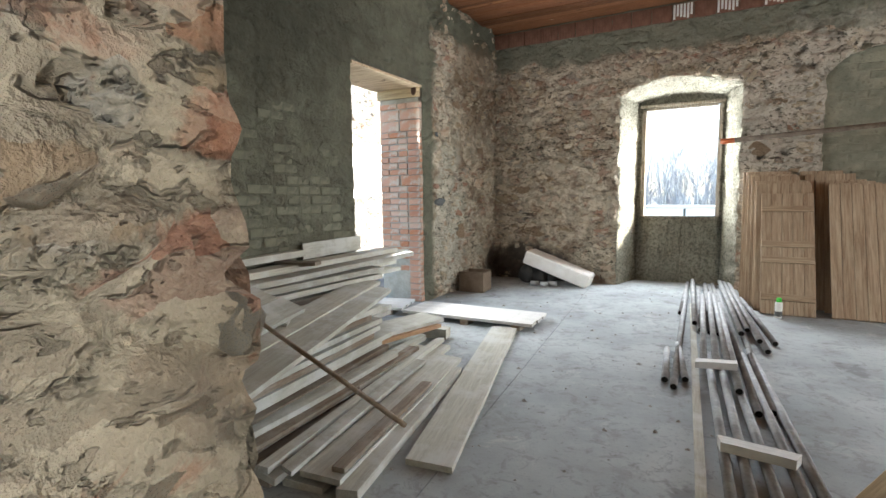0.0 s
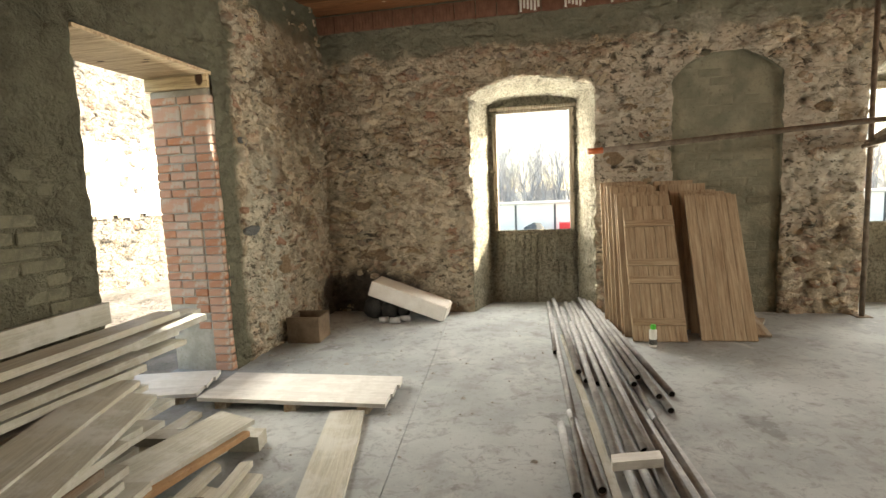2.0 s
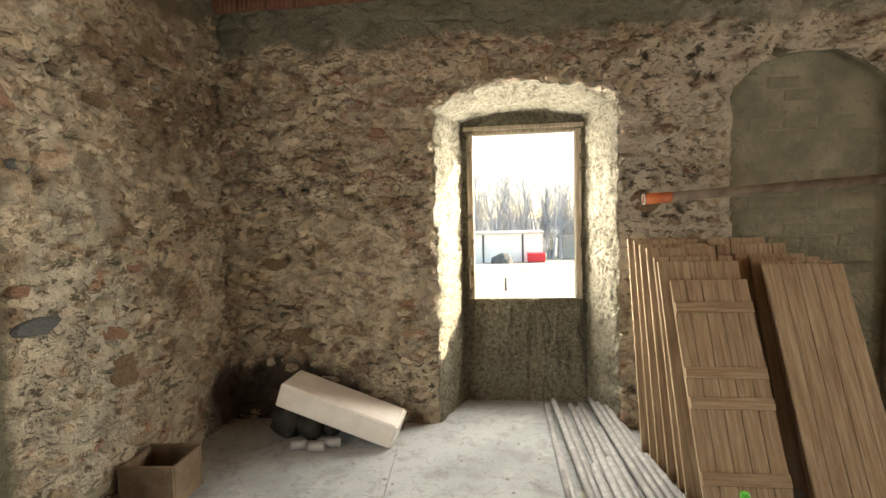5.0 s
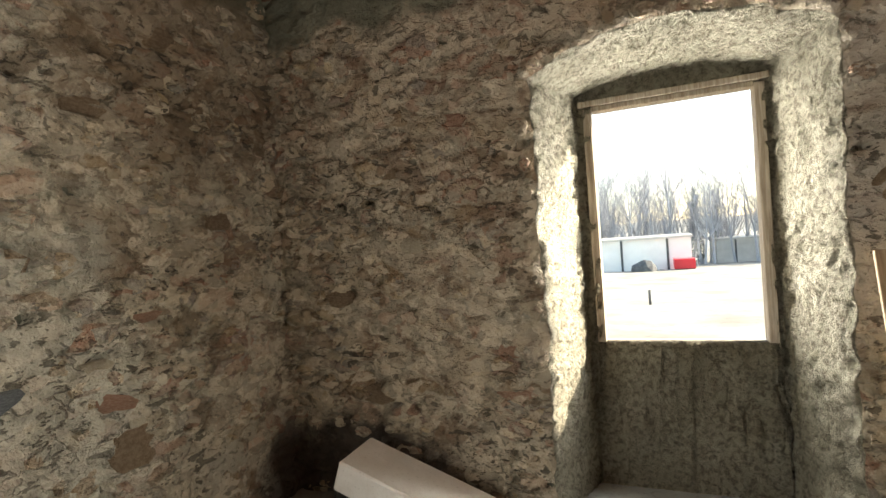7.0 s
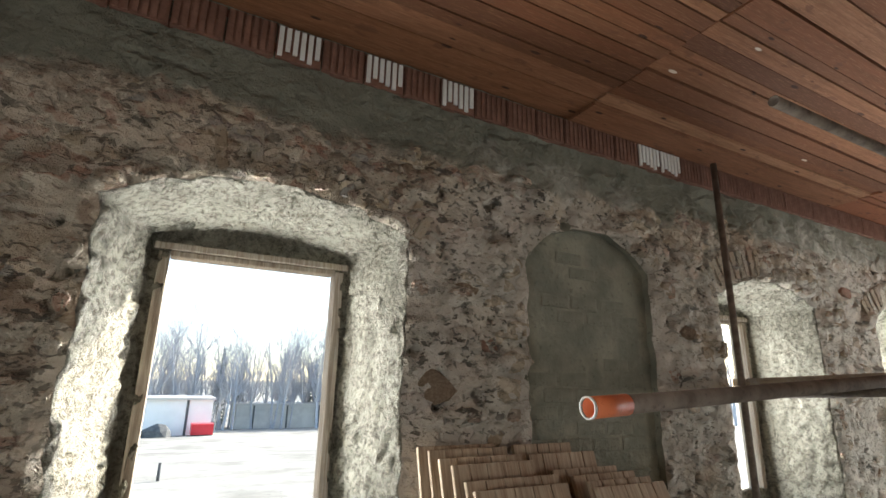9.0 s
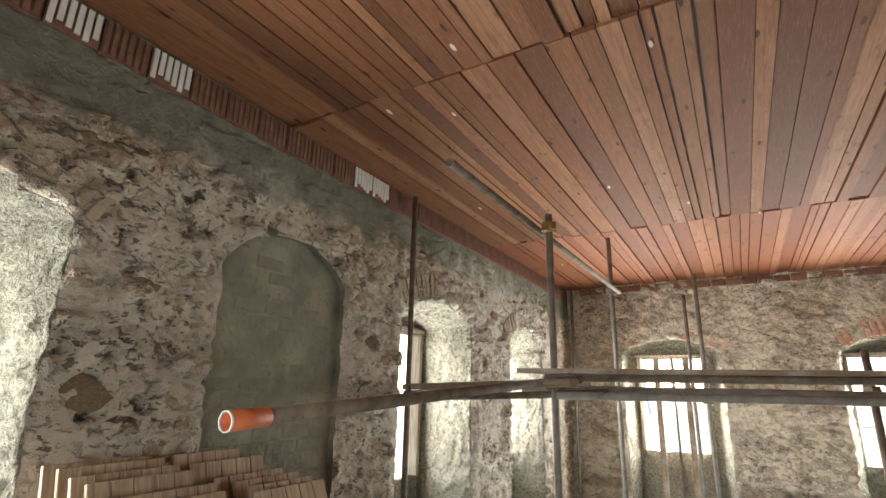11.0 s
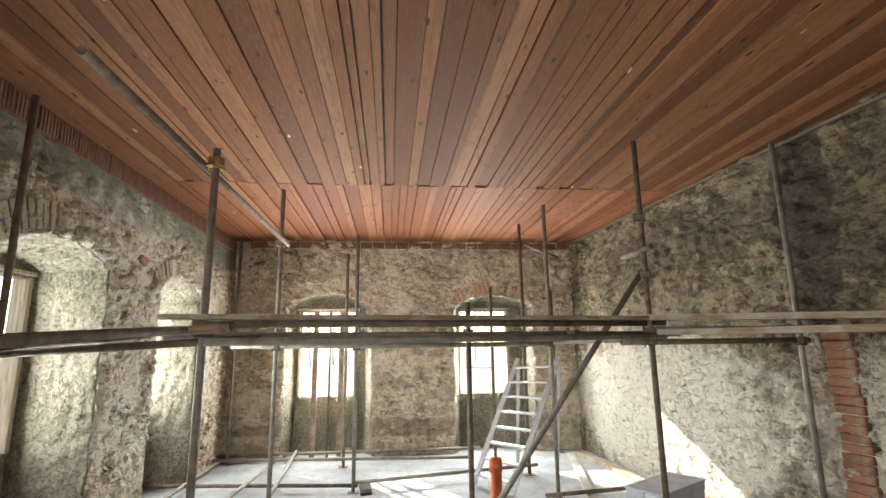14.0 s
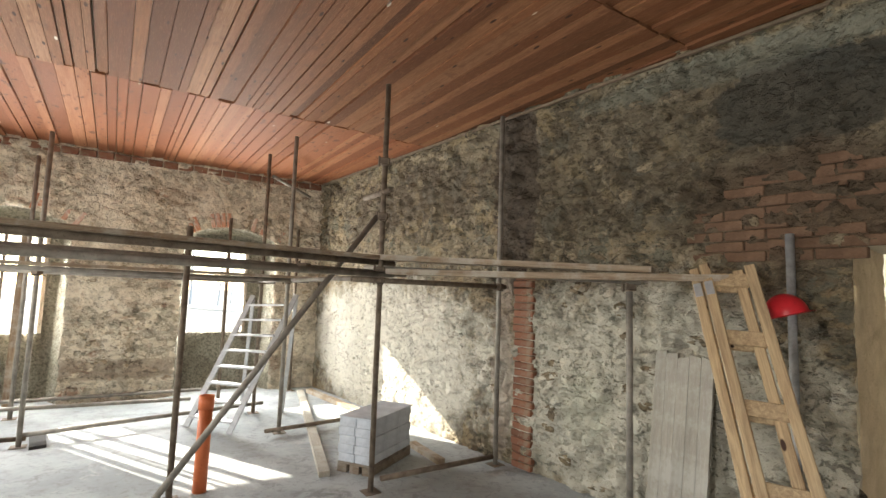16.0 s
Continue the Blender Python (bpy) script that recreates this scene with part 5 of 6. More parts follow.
part("label_bar", tube(0.05, 0.0335, 0, 18), post_dark, can).matrix_basis = pose(0, 0, 0.02, 0, -90, 0)

# ---- scaffold pipes on the floor ----
PIPES = [(2.745, -1.60, 2.72, 0.40), (2.78, -3.71, 2.735, -2.98), (2.84, -3.82, 2.74, -0.40), (2.90, -3.65, 2.80, -2.80), (2.90, -2.20, 2.78, 0.35), (2.95, -2.25, 2.86, 0.10),
         (3.00, -3.42, 2.93, -0.80), (3.03, -2.30, 2.93, 0.38), (3.08, -3.40, 2.99, -0.60), (3.10, -2.32, 2.98, 0.30), (3.15, -3.35, 3.04, -0.7), (3.16, -2.10, 3.02, 0.42),
         (3.20, -3.87, 3.10, -1.20), (3.24, -3.10, 3.09, -0.1), (3.26, -2.42, 3.10, 0.40), (3.29, -4.05, 3.14, -1.0), (3.31, -2.28, 3.15, 0.30), (3.36, -4.00, 3.20, -0.4),
         (3.38, -2.62, 3.20, 0.36), (3.43, -2.72, 3.24, 0.10), (3.50, -2.45, 3.26, 0.20), (3.14, -5.05, 3.02, -3.0), (3.22, -5.10, 3.10, -3.1), (3.32, -5.15, 3.17, -3.2), (3.42, -5.10, 3.25, -2.9), (3.50, -5.2, 3.30, -2.75)]
for n, (xa, ya, xb, yb) in enumerate(PIPES):
    z = 0.0255 if n in (0, 1, 2, 3, 19, 20, 21, 22, 23, 24, 25) or n % 2 else 0.0755
    p = rod("scaffold_pipe", (xa, ya, z), (xb, yb, z), 0.024, steel, None, 0.0205, 14)
    # solid black plug inside the pipe, painted as its dark hollow
    part("bore", tube(Vector((xb - xa, yb - ya, 0)).length - 0.016, 0.0206, 0.0, 14), bore_shade, p, "black open pipe end").location = (0.008, 0, 0)
    tagged(p, "grey galvanised steel scaffold pipe lying on the floor", "pipe", "scaffold pipes on the floor")
board("floor_strip", (2.83, -1.0, 0.0), (3.05, -5.4, 0.0), 0.045, 0.02, old_wood, None, (0, 0, 1), "narrow grey timber strip beside the pipes", "strip")
for (p, q) in (((2.97, -3.56, 0.10), (3.19, -3.50, 0.10)), ((3.10, -4.62, 0.052), (3.42, -4.66, 0.052))):
    board("short_timber", p, q, 0.075, 0.045, whitened_wood, None, (0, 0, 1), "short pale timber across the scaffold pipes", "timber", "timbers on the pipes", 0.001)

# ---- the pipe scaffold ----
scaffold = new("scaffold")
tagged(scaffold, "pipe scaffold of rusty steel tubes with couplers", "scaffold")
R = 0.0245


def coupler(x, y, z, parent=scaffold, material=None):
    bm = bmesh.new()
    put_box(bm, -0.042, 0.042, -0.036, 0.036, -0.03, 0.03)
    put_box(bm, -0.030, 0.030, -0.060, 0.060, -0.045, -0.0305)
    put_box(bm, 0.043, 0.062, -0.012, 0.012, -0.05, 0.05)
    bmesh.ops.bevel(bm, geom=bm.edges[:], offset=0.006, segments=1, affect="EDGES", profile=0.5)
    o = part("coupler", bm, material or rusty, parent)
    o.matrix_basis = pose(x, y, z, 0, 0, (x * 37 + y * 91) % 90)
    return o


def post(x, y, top, base=True, material=None, dx=0.0, dy=0.0, r=R):
    rod("post", (x, y, 0.0065 if base else 0.0), (x + dx, y + dy, top), r, material or grey_steel, scaffold, r - 0.004)
    if base:
        part("base_plate", box(x - 0.07, x + 0.07, y - 0.07, y + 0.07, 0.0, 0.006), rusty, scaffold)


POSTS = [(5.55, -1.55, 3.08), (8.05, -1.45, 3.60), (9.10, -2.25, 3.30), (8.50, -4.70, 3.60), (9.62, -4.66, 3.62), (6.35, -4.88, 3.58), (6.40, -6.28, 3.62), (5.92, -0.13, 3.60),
         (6.95, -3.42, 2.18), (4.78, -6.22, 1.80), (10.95, -0.16, 3.62), (10.98, -5.55, 2.75), (10.45, -4.35, 2.75), (10.5, -2.0, 3.3)]
for n, (x, y, top) in enumerate(POSTS):
    post(x, y, top, True, rusty if n in (4, 5, 7, 8, 11, 12) else None)


def ledger(p0, p1, material=None, r=R):
    rod("ledger", p0, p1, r, material or grey_steel, scaffold, r - 0.004)


ledger((5.50, -1.50, 1.93), (6.42, -5.05, 1.95), rusty)
ledger((5.60, -1.30, 1.86), (6.48, -5.20, 1.86))
ledger((5.42, -1.60, 1.82), (6.30, -4.98, 1.84))
ledger((5.98, -0.10, 1.80), (5.46, -1.75, 1.92), rusty)
ledger((5.90, -0.06, 1.76), (5.50, -1.9, 1.84), rusty)
ledger((8.02, -1.30, 1.80), (8.50, -4.95, 1.80))
ledger((9.12, -2.0, 1.79), (9.66, -4.85, 1.79))
ledger((9.6, -0.5, 1.81), (10.5, -4.6, 1.80))
ledger((6.32, -4.6, 1.79), (6.42, -6.38, 1.79), rusty)
ledger((6.50, -4.8, 1.90), (4.70, -6.25, 1.83))
ledger((6.45, -4.93, 1.82), (9.75, -4.62, 1.80))
ledger((4.25, -1.46, 2.965), (8.2, -1.50, 2.975), rusty)
ledger((9.5, -4.70, 3.28), (10.95, -5.70, 3.34))
ledger((6.20, -4.88, 2.58), (6.75, -4.88, 2.58), rusty)
rod("brace", (6.38, -4.84, 2.36), (6.35, -3.10, 0.01), R, grey_steel, scaffold, R - 0.004)
for x, y, z in ((5.55, -1.55, 2.99), (5.55, -1.55, 1.90), (8.05, -1.45, 2.97), (8.05, -1.45, 1.80), (6.35, -4.88, 1.88), (6.35, -4.88, 1.80), (6.35, -4.88, 2.36), (6.35, -4.88, 2.86), (6.40, -6.28, 1.79),
                (5.92, -0.13, 1.79), (8.50, -4.70, 1.80), (9.62, -4.66, 1.80), (9.10, -2.25, 1.79), (6.95, -3.42, 1.90), (4.78, -6.22, 1.80), (6.2, -4.15, 1.86)):
    coupler(x, y, z, material=brass_paint if (x, z) == (5.55, 2.99) else None)
coupler(8.05, -1.45, 0.12)
# low tubes near the floor
LOW = [((9.52, 0.42, 0.075), (9.12, -2.30, 0.075)), ((10.60, -0.05, 0.14), (10.20, -3.95, 0.14)), ((11.02, 0.0, 0.12), (10.98, -4.2, 0.12)), ((7.72, -0.80, 0.10), (10.95, -0.98, 0.10)),
       ((7.45, -1.42, 0.15), (11.05, -1.20, 0.15)), ((8.0, -0.10, 0.075), (11.1, -0.06, 0.075)), ((8.34, -4.50, 0.075), (8.50, -5.65, 0.075)), ((9.12, -2.25, 0.11), (9.7, -4.8, 0.11)),
       ((6.40, -5.0, 0.075), (6.42, -6.28, 0.075))]
for p0, p1 in LOW:
    ledger(p0, p1, rusty if p0[0] in (9.52, 8.34, 6.40) else None)

BOARDS_UP = "weathered scaffold board laid across the tubes"
board("scaffold_board", (6.45, -4.80, 1.976), (4.55, -6.20, 1.885), 0.19, 0.045, scaffold_wood, None, (0, 0, 1), BOARDS_UP, "scaffold board", "boards on the scaffold")
board("scaffold_board", (6.30, -4.95, 1.846), (4.10, -6.35, 1.826), 0.18, 0.045, scaffold_wood, None, (0, 0, 1), BOARDS_UP, "scaffold board", "boards on the scaffold")
board("scaffold_board", (5.40, -1.35, 1.955), (6.35, -5.0, 1.976), 0.10, 0.03, scaffold_wood, None, (0, 0, 1), BOARDS_UP, "scaffold board", "boards on the scaffold")
board("scaffold_board", (8.0, -1.2, 1.826), (8.55, -5.0, 1.826), 0.16, 0.03, scaffold_wood, None, (0, 0, 1), BOARDS_UP, "scaffold board", "boards on the scaffold")
board("scaffold_board", (5.30, -1.75, 1.87), (6.05, -0.02, 1.83), 0.07, 0.05, scaffold_wood, None, (0, 0, 1), BOARDS_UP, "scaffold board", "boards on the scaffold")
longpipe = new("orange_ended_pipe")
tagged(longpipe, "long brown pipe with an orange end resting on the scaffold", "pipe")
rod("pipe", (3.16, -1.558, 1.764), (6.0, -1.50, 1.93), 0.0225, rusty, longpipe, 0.019, 18)
rod("sleeve", (3.04, -1.56, 1.757), (3.16, -1.558, 1.764), 0.0250, orange_pvc, longpipe, 0.0228, 18, "orange plastic end")
rod("rim", (3.035, -1.56, 1.7567), (3.041, -1.56, 1.757), 0.0262, lime_white, longpipe, 0.0225, 18, "pale rim")

redpipe = new("orange_pipe")
tagged(redpipe, "orange plastic drain pipe standing upright on the floor", "pipe")
rod("pipe", (7.02, -3.65, 0.0), (7.05, -3.66, 0.76), 0.055, orange_pvc, redpipe, 0.050, 20)
rod("socket", (7.046, -3.6585, 0.66), (7.05, -3.66, 0.775), 0.062, orange_pvc, redpipe, 0.0555, 20)

# ---- aluminium step ladder ----
ladder = new("aluminium_ladder")
tagged(ladder, "grey aluminium step ladder leaning in the scaffold", "ladder")
A0, A1, B0, B1 = Vector((9.25, -3.80, 0.0)), Vector((9.52, -4.54, 1.60)), Vector((8.68, -4.18, 0.0)), Vector((9.00, -4.97, 1.63))


def rail(p0, p1, w, d, material, parent, name="rail"):
    m, length = along(p0, p1, (0.6, 0.8, 0))
    bm = box(0, length, -w / 2, w / 2, -d / 2, d / 2, 0.004)
    o = part(name, bm, material, parent)
    o.matrix_basis = m
    return o


rail(A0, A1, 0.025, 0.07, aluminium, ladder)
rail(B0, B1, 0.025, 0.07, aluminium, ladder)
for n in range(8):
    f = (n + 0.6) / 8.3
    p, q = A0.lerp(A1, f), B0.lerp(B1, f)
    m, length = along(p, q)
    o = part("step", box(0.014, length - 0.014, -0.045, 0.045, -0.013, 0.013, 0.003), aluminium, ladder)
    o.matrix_basis = m
rail(Vector((9.86, -4.55, 0.0)), A1 - Vector((0, 0, 0.06)), 0.02, 0.05, aluminium, ladder, "strut")
rail(Vector((9.44, -5.0, 0.0)), B1 - Vector((0, 0, 0.06)), 0.02, 0.05, aluminium, ladder, "strut")

# ---- block stack ----
stack = new("block_pallet")
tagged(stack, "low wooden pallet under a stack of blocks", "pallet")
BM = along((6.65, -5.02, 0.0), (7.488, -4.475, 0.0))[0]
stack.matrix_basis = BM
for n in range(5):
    part("slat", box(0.0, 0.37, -0.79 + n * 0.17, -0.79 + n * 0.17 + 0.10, 0.075, 0.095), dark_wood, stack)
for n in range(3):
    part("bearer", box(0.0 + n * 0.135, 0.1 + n * 0.135, -0.79, -0.01, 0.0, 0.072), dark_wood, stack)
mesh_block = mesh_of("aerated_block", box(0, 0.178, 0, 0.256, 0, 0.079, 0.005), block_grey)
for layer in range(5):
    for i in range(2):
        for j in range(3):
            o = new("aerated_block", mesh_block)
            tagged(o, "light grey concrete block in a stack", "block", "blocks on the pallet")
            o.matrix_basis = BM @ pose(0.004 + i * 0.183 + (0.012 if layer in (1, 3) else 0), -0.788 + j * 0.262, 0.0965 + layer * 0.0805)
sheet = part("cover_sheet", box(-0.005, 0.375, -0.795, 0.002, 0.500, 0.512), block_grey)
tagged(sheet, "grey sheet lying on the stack of blocks", "sheet")
sheet.matrix_basis = BM
for n, (x, y) in enumerate(((7.35, -5.62), (7.42, -5.70))):
    board("loose_timber", (x + 2.6 * n, -5.85 - 0.04 * n, 0.0), (x - 0.7 + 2.6 * n, -5.80 - 0.12 * n, 0.0), 0.09, 0.05, scaffold_wood, None, (0, 0, 1), "old timber lying on the floor by the wall", "timber", "timbers on the floor")
board("loose_timber", (10.72, -5.66, 0.0), (6.85, -4.66, 0.0), 0.10, 0.05, grey_boards, None, (0, 0, 1), "long pale timber lying on the floor", "timber", "timbers on the floor")
board("loose_timber", (10.7, -5.80, 0.0), (8.6, -5.98, 0.0), 0.10, 0.06, scaffold_wood, None, (0, 0, 1), "old timber lying on the floor by the wall", "timber", "timbers on the floor")
board("sole_board", (7.62, -1.86, 0.0), (8.35, -1.70, 0.0), 0.10, 0.018, dark_stuff, None, (0, 0, 1), "short dark sole board on the floor", "board")
board("sole_board", (8.95, -2.42, 0.0), (9.55, -2.36, 0.0), 0.14, 0.03, dark_stuff, None, (0, 0, 1), "short dark sole board on the floor", "board")
for x, y0 in ((11.32, -1.42), (11.34, -1.86)):
    board("upright_board", (x - 0.1, y0, 0.0), (x, y0, 2.42), 0.085, 0.03, scaffold_wood, None, (-1, 0, 0), "upright board standing in the window recess", "board", "boards in the recess", 0.003)
pole2 = rod("pole", (11.12, -1.68, 0.0), (11.33, -1.66, 2.40), 0.02, rusty)
tagged(pole2, "thin steel pole standing in the window recess", "pole")

# ---- by the south wall: grey boards, wooden ladder, red helmet ----
lean_panel = new("leaning_panel")
tagged(lean_panel, "grey-white panel of upright boards leaning on the wall", "panel")
lean_panel.matrix_basis = along((4.30, south_y(4.30) + 0.24, 0.0), (4.30, south_y(4.30) + 0.07, 1.285), (0, 1, 0.1))[0]
side = 1 if (lean_panel.matrix_basis.to_3x3() @ Vector((0, 1, 0))).x > 0 else -1
for n in range(5):
    b = part("board", board_mesh(1.296, 0.0885, 0.022, 640 + n, 0.002), grey_boards, lean_panel)
    b.location = (0.0, side * (0.045 + n * 0.09), 0.0)
wood_ladder = new("wooden_ladder")
tagged(wood_ladder, "double pine ladder strapped together leaning on the wall", "ladder")
LT, LB, RT, RB = Vector((4.30, -6.28, 1.90)), Vector((3.48, -5.58, 0.0)), Vector((4.05, -6.36, 1.89)), Vector((3.25, -5.66, 0.0))
across = (RT - LT).normalized()
lean = (LT - LB).normalized()
face = across.cross(lean).normalized()


def pine(p0, p1, w, d, name):
    m, length = along(p0, p1, face)
    bm = box(0, length, -w / 2, w / 2, -d / 2, d / 2, 0.005)
    bm.transform(Matrix.Rotation(radians(90), 4, "Y").inverted())
    o = part(name, bm, ladder_wood, wood_ladder)
    o.matrix_basis = m @ Matrix.Rotation(radians(90), 4, "Y")
    return o


for k in (0, 1):
    off = face * (0.045 * k)
    sh = across * (0.075 * k) + lean * (0.02 * k)
    pine(LB + off + sh, LT + off + sh, 0.060, 0.07, "rail")
    pine(RB + off + sh, RT + off + sh, 0.060, 0.07, "rail")
    for f in (0.16, 0.36, 0.56, 0.76, 0.95):
        p, q = LB.lerp(LT, f) + off + sh, RB.lerp(RT, f) + off + sh
        m, length = along(p, q, face)
        o = part("rung", box(0.02, length - 0.02, -0.045, 0.045, -0.014, 0.014, 0.004), ladder_wood, wood_ladder)
        o.matrix_basis = m
for k in (0, 1):
    p = LT + face * (0.045 * k) + across * (0.075 * k) - lean * 0.22
    m = along(p, p + lean * 0.1, face)[0]
    part("bracket", box(0, 0.10, -0.024, 0.024, -0.037, 0.037, 0.002), aluminium, wood_ladder, "shiny metal bracket").matrix_basis = m

hanger = rod("wall_pipe", (3.83, south_y(3.83) + 0.06, 0.0), (3.83, south_y(3.83) + 0.06, 2.15), 0.026, steel, None, 0.022)
tagged(hanger, "grey steel pipe standing against the wall", "pipe")
helmet = new("helmet")
tagged(helmet, "red plastic safety helmet hanging on a wall pipe", "helmet")
helmet.matrix_basis = pose(3.80, south_y(3.80) + 0.215, 1.625, 8, -14, 172) @ Matrix.Scale(0.88, 4)
bm = bmesh.new()
rings = []
for i in range(9):
    a = i / 8 * math.pi / 2
    r, z = 0.125 * math.cos(a), 0.15 * math.sin(a)
    rings.append([bm.verts.new((r * 1.15 * math.cos(b), r * math.sin(b), z)) for b in [2 * math.pi * n / 24 for n in range(24)]] if i < 8 else [bm.verts.new((0, 0, z))])
for p, q in zip(rings[:-2], rings[1:-1]):
    for n in range(24):
        bm.faces.new((p[n], p[(n + 1) % 24], q[(n + 1) % 24], q[n]))
for n in range(24):
    bm.faces.new((rings[-2][n], rings[-2][(n + 1) % 24], rings[-1][0]))
part("shell", bm, red_plastic, helmet, smooth=True)
bm = bmesh.new()
inner = [bm.verts.new((0.1437 * math.cos(b), 0.125 * math.sin(b), 0.0)) for b in [2 * math.pi * n / 24 for n in range(24)]]
outer = [bm.verts.new(((0.157 + 0.045 * max(0, math.cos(b)) ** 2) * math.cos(b), 0.138 * math.sin(b), -0.008)) for b in [2 * math.pi * n / 24 for n in range(24)]]
for n in range(24):
    bm.faces.new((inner[n], inner[(n + 1) % 24], outer[(n + 1) % 24], outer[n]))
part("brim", bm, red_plastic, helmet, smooth=True)


# ---- masonry pieces ----
def brick_mesh(l, h, d, seed, material, name="brick"):
    rng = random.Random(seed)
    bm = bmesh.new()
    put_box(bm, 0, l, 0, d, 0, h)
    bmesh.ops.recalc_face_normals(bm, faces=bm.faces[:])
    bmesh.ops.bevel(bm, geom=bm.edges[:], offset=0.006, segments=1, affect="EDGES", profile=0.5)
    for v in bm.verts:
        v.co += Vector((rng.uniform(-1, 1), rng.uniform(-1, 1), rng.uniform(-1, 1))) * 0.0022
    return mesh_of(name, bm, material)


# the clay brick jamb of the west doorway
jamb = part("door_jamb", box(-0.565, -0.03, DW1 - 0.028, DW1 + 0.05, 0.0, 2.40), simple_material("jamb_mortar", (0.36, 0.335, 0.285), (0.50, 0.47, 0.41), 8.0, 0.95, 0.0, 0.8, 0.01), wall_west, "clay brick jamb of the doorway")
long = [brick_mesh(0.245, 0.062, 0.07, 510 + n, clay_brick) for n in range(4)]
short = [brick_mesh(0.118, 0.062, 0.07, 520 + n, clay_brick) for n in range(4)]
mid_b = [brick_mesh(0.168, 0.062, 0.07, 525 + n, clay_brick) for n in range(3)]
tall = [brick_mesh(0.270, 0.120, 0.07, 530 + n, clay_brick) for n in range(2)]
rng = random.Random(17)
z, row = 0.012, 0
while z < 2.30:
    high = row in (19, 27, 28)
    if high:
        sets = ((0.0, rng.choice(tall)), (0.288, rng.choice(tall)))
    elif row % 2:
        sets = ((0.0, rng.choice(long)), (0.258, rng.choice(short)), (0.389, rng.choice(mid_b)))
    else:
        sets = ((0.0, rng.choice(short)), (0.131, rng.choice(long)), (0.389, rng.choice(mid_b)))
    for x, me in sets:
        if z < 0.55 and x < 0.3 * (1 - z / 0.7) + rng.uniform(0, 0.12):
            continue
        o = new("brick", me)
        o.parent = jamb
        o.location = (-0.564 + x + rng.uniform(-0.003, 0.003), DW1 - 0.042 + rng.uniform(-0.008, 0.006), z + rng.uniform(-0.002, 0.002))
    z += 0.130 if high else 0.0725
    row += 1

# cement-washed courses of the west wall
course = [brick_mesh(0.245, 0.068, 0.03, 540 + n, cement_brick) for n in range(5)]
rng = random.Random(23)
row, z = 0, 0.55
while z < 1.95:
    y = -6.9 + (0.13 if row % 2 else 0.0)
    while y < DW0 - 0.26:
        if rng.random() < 0.82 - 0.6 * smooth01(1.0, 1.9, z):
            o = new("brick", rng.choice(course))
            o.parent = wall_west
            o.matrix_basis = Matrix.Translation((-0.024 + rng.uniform(-0.008, 0.004), y + rng.uniform(-0.006, 0.006), z + rng.uniform(-0.004, 0.004))) @ pose(0, 0, 0, rng.uniform(-1, 1), 0, 90) @ Matrix.Scale(-1, 4, (0, 1, 0))
        y += 0.262
    z += 0.082
    row += 1

# walled-up niche
course_n = [brick_mesh(0.235, 0.085, 0.03, 560 + n, niche_cement) for n in range(4)]
row, z = 0, 0.02
while z < 2.72:
    x = 4.095 + (0.12 if row % 2 else 0.0)
    while x < 4.93:
        if niche.inside(x + 0.02, z + 0.11) and niche.inside(x + 0.22, z + 0.11) and rng.random() < 0.5:
            o = new("brick", rng.choice(course_n))
            o.parent = niche_back
            o.location = (x + rng.uniform(-0.006, 0.006), 0.047 + rng.uniform(-0.003, 0.002), z + rng.uniform(-0.004, 0.004))
        x += 0.255
    z += 0.099
    row += 1

# brick band in the south wall
band = [brick_mesh(0.255, 0.066, 0.06, 570 + n, dark_brick) for n in range(4)]
turn_s = Matrix((ALONG_S, OUT_S * -1, Vector((0, 0, 1)))).transposed().to_4x4()
z = 0.0
while z < 1.92:
    o = new("brick", rng.choice(band))
    o.parent = wall_south
    x = 6.30 + rng.uniform(-0.012, 0.012)
    o.matrix_basis = Matrix.Translation((x, south_y(x) + 0.036 + rng.uniform(-0.006, 0.006), z)) @ turn_s
    z += 0.0745
# bared bricks above the entrance
brown_brick = simple_material("dark_brown_brick", (0.115, 0.068, 0.043), (0.205, 0.125, 0.08), 5.0, 0.92, 0.0, 0.8, 0.01)
brown_band = [brick_mesh(0.262, 0.071, 0.06, 575 + n, brown_brick) for n in range(4)]
for row in range(9):
    for col in range(4):
        if rng.random() < 0.12 or (row > 5 and col == 0):
            continue
        o = new("brick", rng.choice(brown_band))
        o.parent = wall_south
        x = 4.52 - col * 0.27 - (0.13 if row % 2 else 0) 
        o.matrix_basis = Matrix.Translation((x, south_y(x) + 0.020 + rng.uniform(-0.008, 0.006), 1.98 + row * 0.076)) @ turn_s

# brick voussoirs over the north windows
vous = [brick_mesh(0.062, 0.24, 0.05, 580 + n, field_stone, "voussoir") for n in range(4)]
for n, (a, b, s, t, *_) in enumerate(WIN_N):
    mid, halfw, rise = (a + b) / 2, (b - a) / 2, t - s
    r = (halfw * halfw + rise * rise) / (2 * rise)
    span = math.asin(halfw / r) * 1.04
    count = int(2 * span * (r + 0.1) / 0.078)
    for i in range(count + 1):
        ang = -span + 2 * span * i / count
        if rng.random() < 0.12:
            continue
        o = new("voussoir", rng.choice(vous))
        o.parent = wall_north
        p = Vector((mid + (r + 0.03) * math.sin(ang), -0.012 + rng.uniform(-0.008, 0.008), t - r + (r + 0.03) * math.cos(ang)))
        o.matrix_basis = Matrix.Translation(p) @ pose(0, 0, 0, 0, math.degrees(ang), 0) @ Matrix.Translation((-0.031, 0, 0))

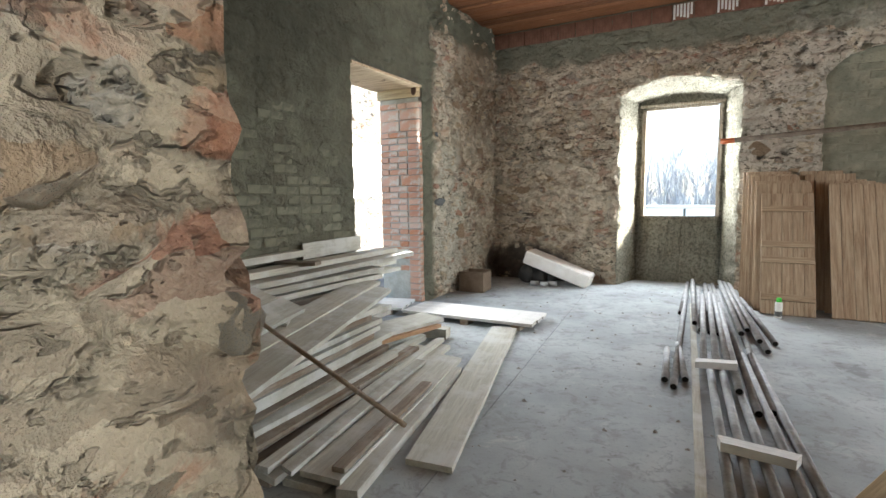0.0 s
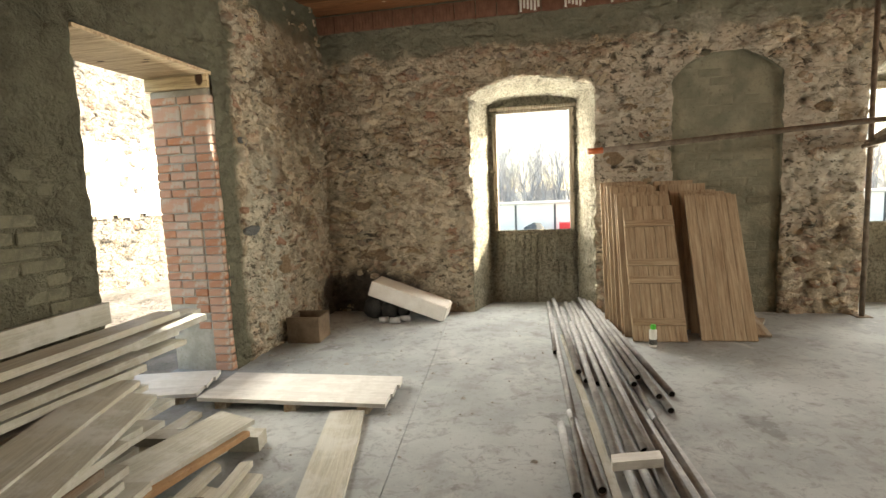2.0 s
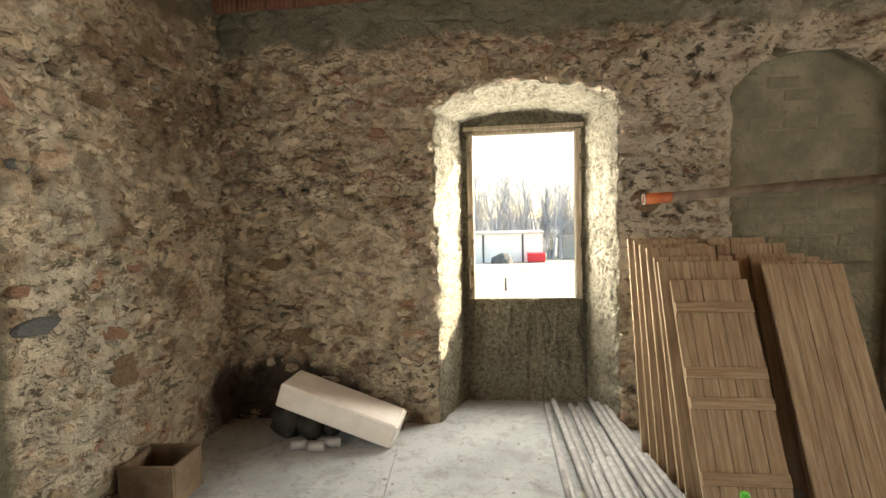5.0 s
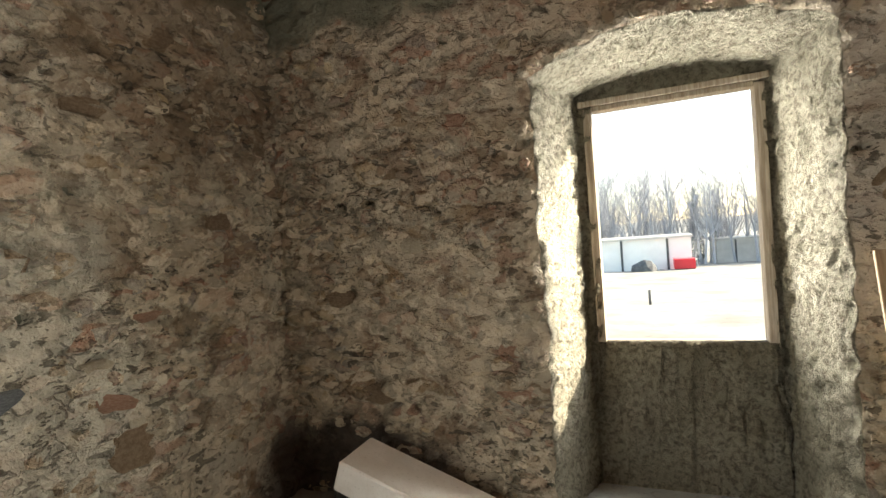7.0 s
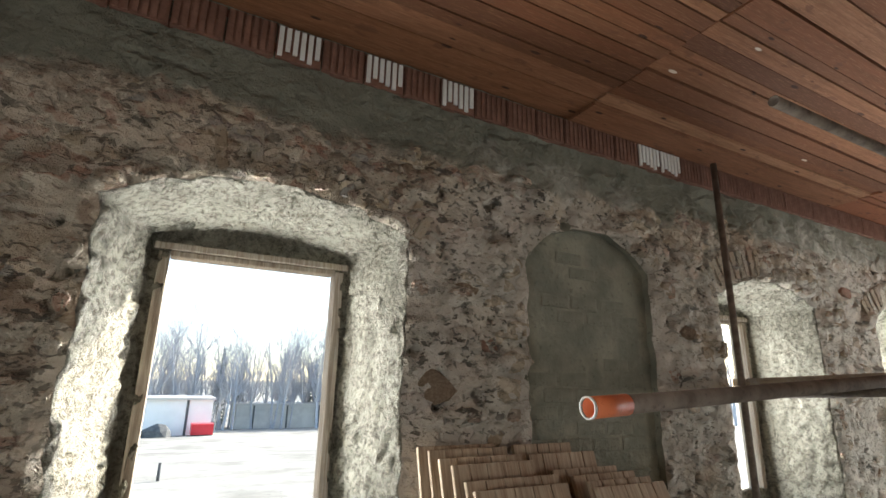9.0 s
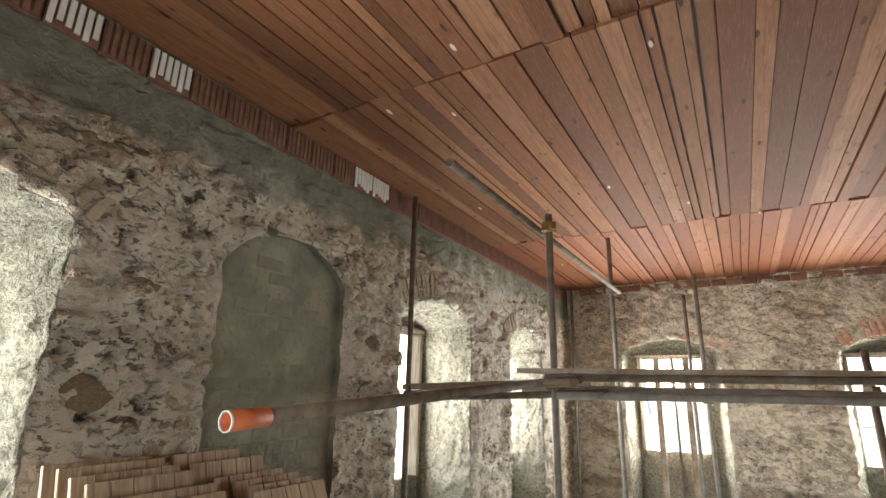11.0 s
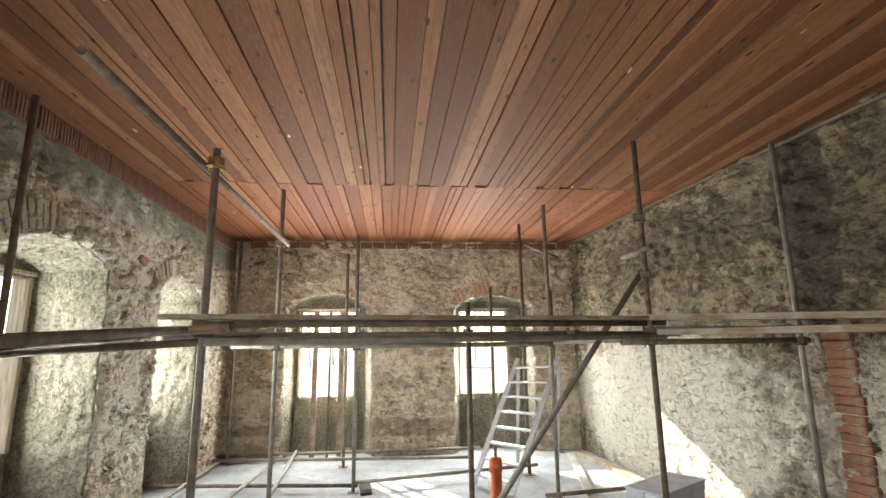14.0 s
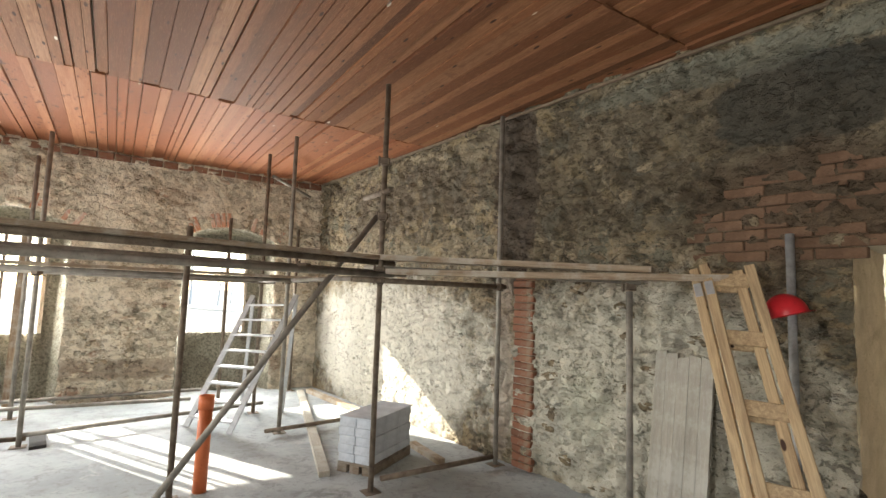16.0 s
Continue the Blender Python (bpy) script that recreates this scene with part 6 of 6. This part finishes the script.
# brick voussoirs over the east windows, and the brick course under the ceiling
vous_e = [brick_mesh(0.062, 0.23, 0.05, 590 + n, clay_brick, "voussoir") for n in range(4)]
face_e = Matrix((Vector((0, 1, 0)), Vector((1, 0, 0)), Vector((0, 0, 1)))).transposed().to_4x4()
for a, b, s, t, *_ in WIN_E:
    mid, halfw, rise = (a + b) / 2, (b - a) / 2, t - s
    r = (halfw * halfw + rise * rise) / (2 * rise)
    span = math.asin(halfw / r)
    count = int(2 * span * (r + 0.1) / 0.078)
    for i in range(count + 1):
        ang = -span + 2 * span * i / count
        if rng.random() < 0.5:
            continue
        o = new("voussoir", rng.choice(vous_e))
        o.parent = wall_east
        p = Vector((X1 - 0.014 + rng.uniform(-0.008, 0.006), mid + (r + 0.02) * math.sin(ang), t - r + (r + 0.02) * math.cos(ang)))
        o.matrix_basis = Matrix.Translation(p) @ face_e @ pose(0, 0, 0, 0, math.degrees(ang), 0) @ Matrix.Translation((-0.031, 0, 0))
header_e = [brick_mesh(0.20, 0.10, 0.06, 595 + n, dark_brick) for n in range(4)]
y = south_y(X1) + 0.05
while y < -0.25:
    o = new("brick", rng.choice(header_e))
    o.parent = wall_east
    o.matrix_basis = Matrix.Translation((X1 - 0.032 + rng.uniform(-0.01, 0.006), y, H - 0.118)) @ face_e
    y += 0.213

# ribbed hollow bricks under the ceiling on the north wall
strip = part("hollow_brick_course", box(0.0, X1, -0.006, 0.03, H - 0.215, H - 0.012), clay_tile, wall_north, "course of ribbed hollow bricks with lime in the grooves")
bm = bmesh.new()
put_box(bm, 0, 0.236, -0.022, 0.0, 0, 0.195)
for i in range(6):
    put_box(bm, 0.008 + i * 0.039, 0.032 + i * 0.039, -0.030, -0.0222, 0.006, 0.189)
bmesh.ops.recalc_face_normals(bm, faces=bm.faces[:])
plain = mesh_of("hollow_brick", bm, clay_tile)
bm = bmesh.new()
put_box(bm, 0, 0.236, -0.022, 0.0, 0, 0.195)
bmesh.ops.recalc_face_normals(bm, faces=bm.faces[:])
limed = mesh_of("hollow_brick", bm, clay_tile)
bm = bmesh.new()
for i in range(6):
    put_box(bm, 0.006 + i * 0.039, 0.030 + i * 0.039, -0.034, -0.0223, 0.01 + 0.012 * ((i * 7) % 4), 0.185)
bmesh.ops.recalc_face_normals(bm, faces=bm.faces[:])
lime_ribs = mesh_of("lime_rib", bm, lime_white)
x = 0.0
while x < X1 - 0.24:
    white = rng.random() < (0.95 if 2.4 < x < 2.85 or 3.3 < x < 3.55 or 5.1 < x < 5.4 else 0.06 if x < 5.5 else 0.0)
    o = new("hollow_brick", limed if white else plain)
    o.parent = strip
    o.location = (x, -0.0062 + rng.uniform(-0.004, 0), H - 0.212)
    if white:
        q = new("lime_rib", lime_ribs)
        q.parent = o
    x += 0.245

# chips and crumbs on the floor
rng = random.Random(99)
verts, faces = [], []
for n in range(280):
    if n < 230:
        x, y = rng.uniform(0.3, 3.2), rng.uniform(-5.5, -0.2)
    else:
        x, y = abs(rng.gauss(0.35, 0.2)), rng.gauss(-1.6, 0.35)
    s = rng.uniform(0.004, 0.014) * (1.8 if rng.random() < 0.06 else 1)
    if x < 0.06:
        x = 0.1
    base = len(verts)
    a = rng.uniform(0, 6.28)
    for k in range(4):
        verts.append((x + s * 1.3 * math.cos(a + k * 1.571), y + s * math.sin(a + k * 1.571), 0.0))
    verts.append((x + rng.uniform(-0.3, 0.3) * s, y, s * rng.uniform(0.6, 1.1)))
    faces += [(base + k, base + (k + 1) % 4, base + 4) for k in range(4)]
me = bpy.data.meshes.new("crumbs")
me.from_pydata(verts, [], faces)
me.materials.append(simple_material("mortar_crumbs", (0.30, 0.29, 0.27), (0.44, 0.43, 0.40), 10.0))
crumbs = new("crumbs", me)
tagged(crumbs, "scattered mortar chips and crumbs on the concrete floor", "debris", kind="stuff")
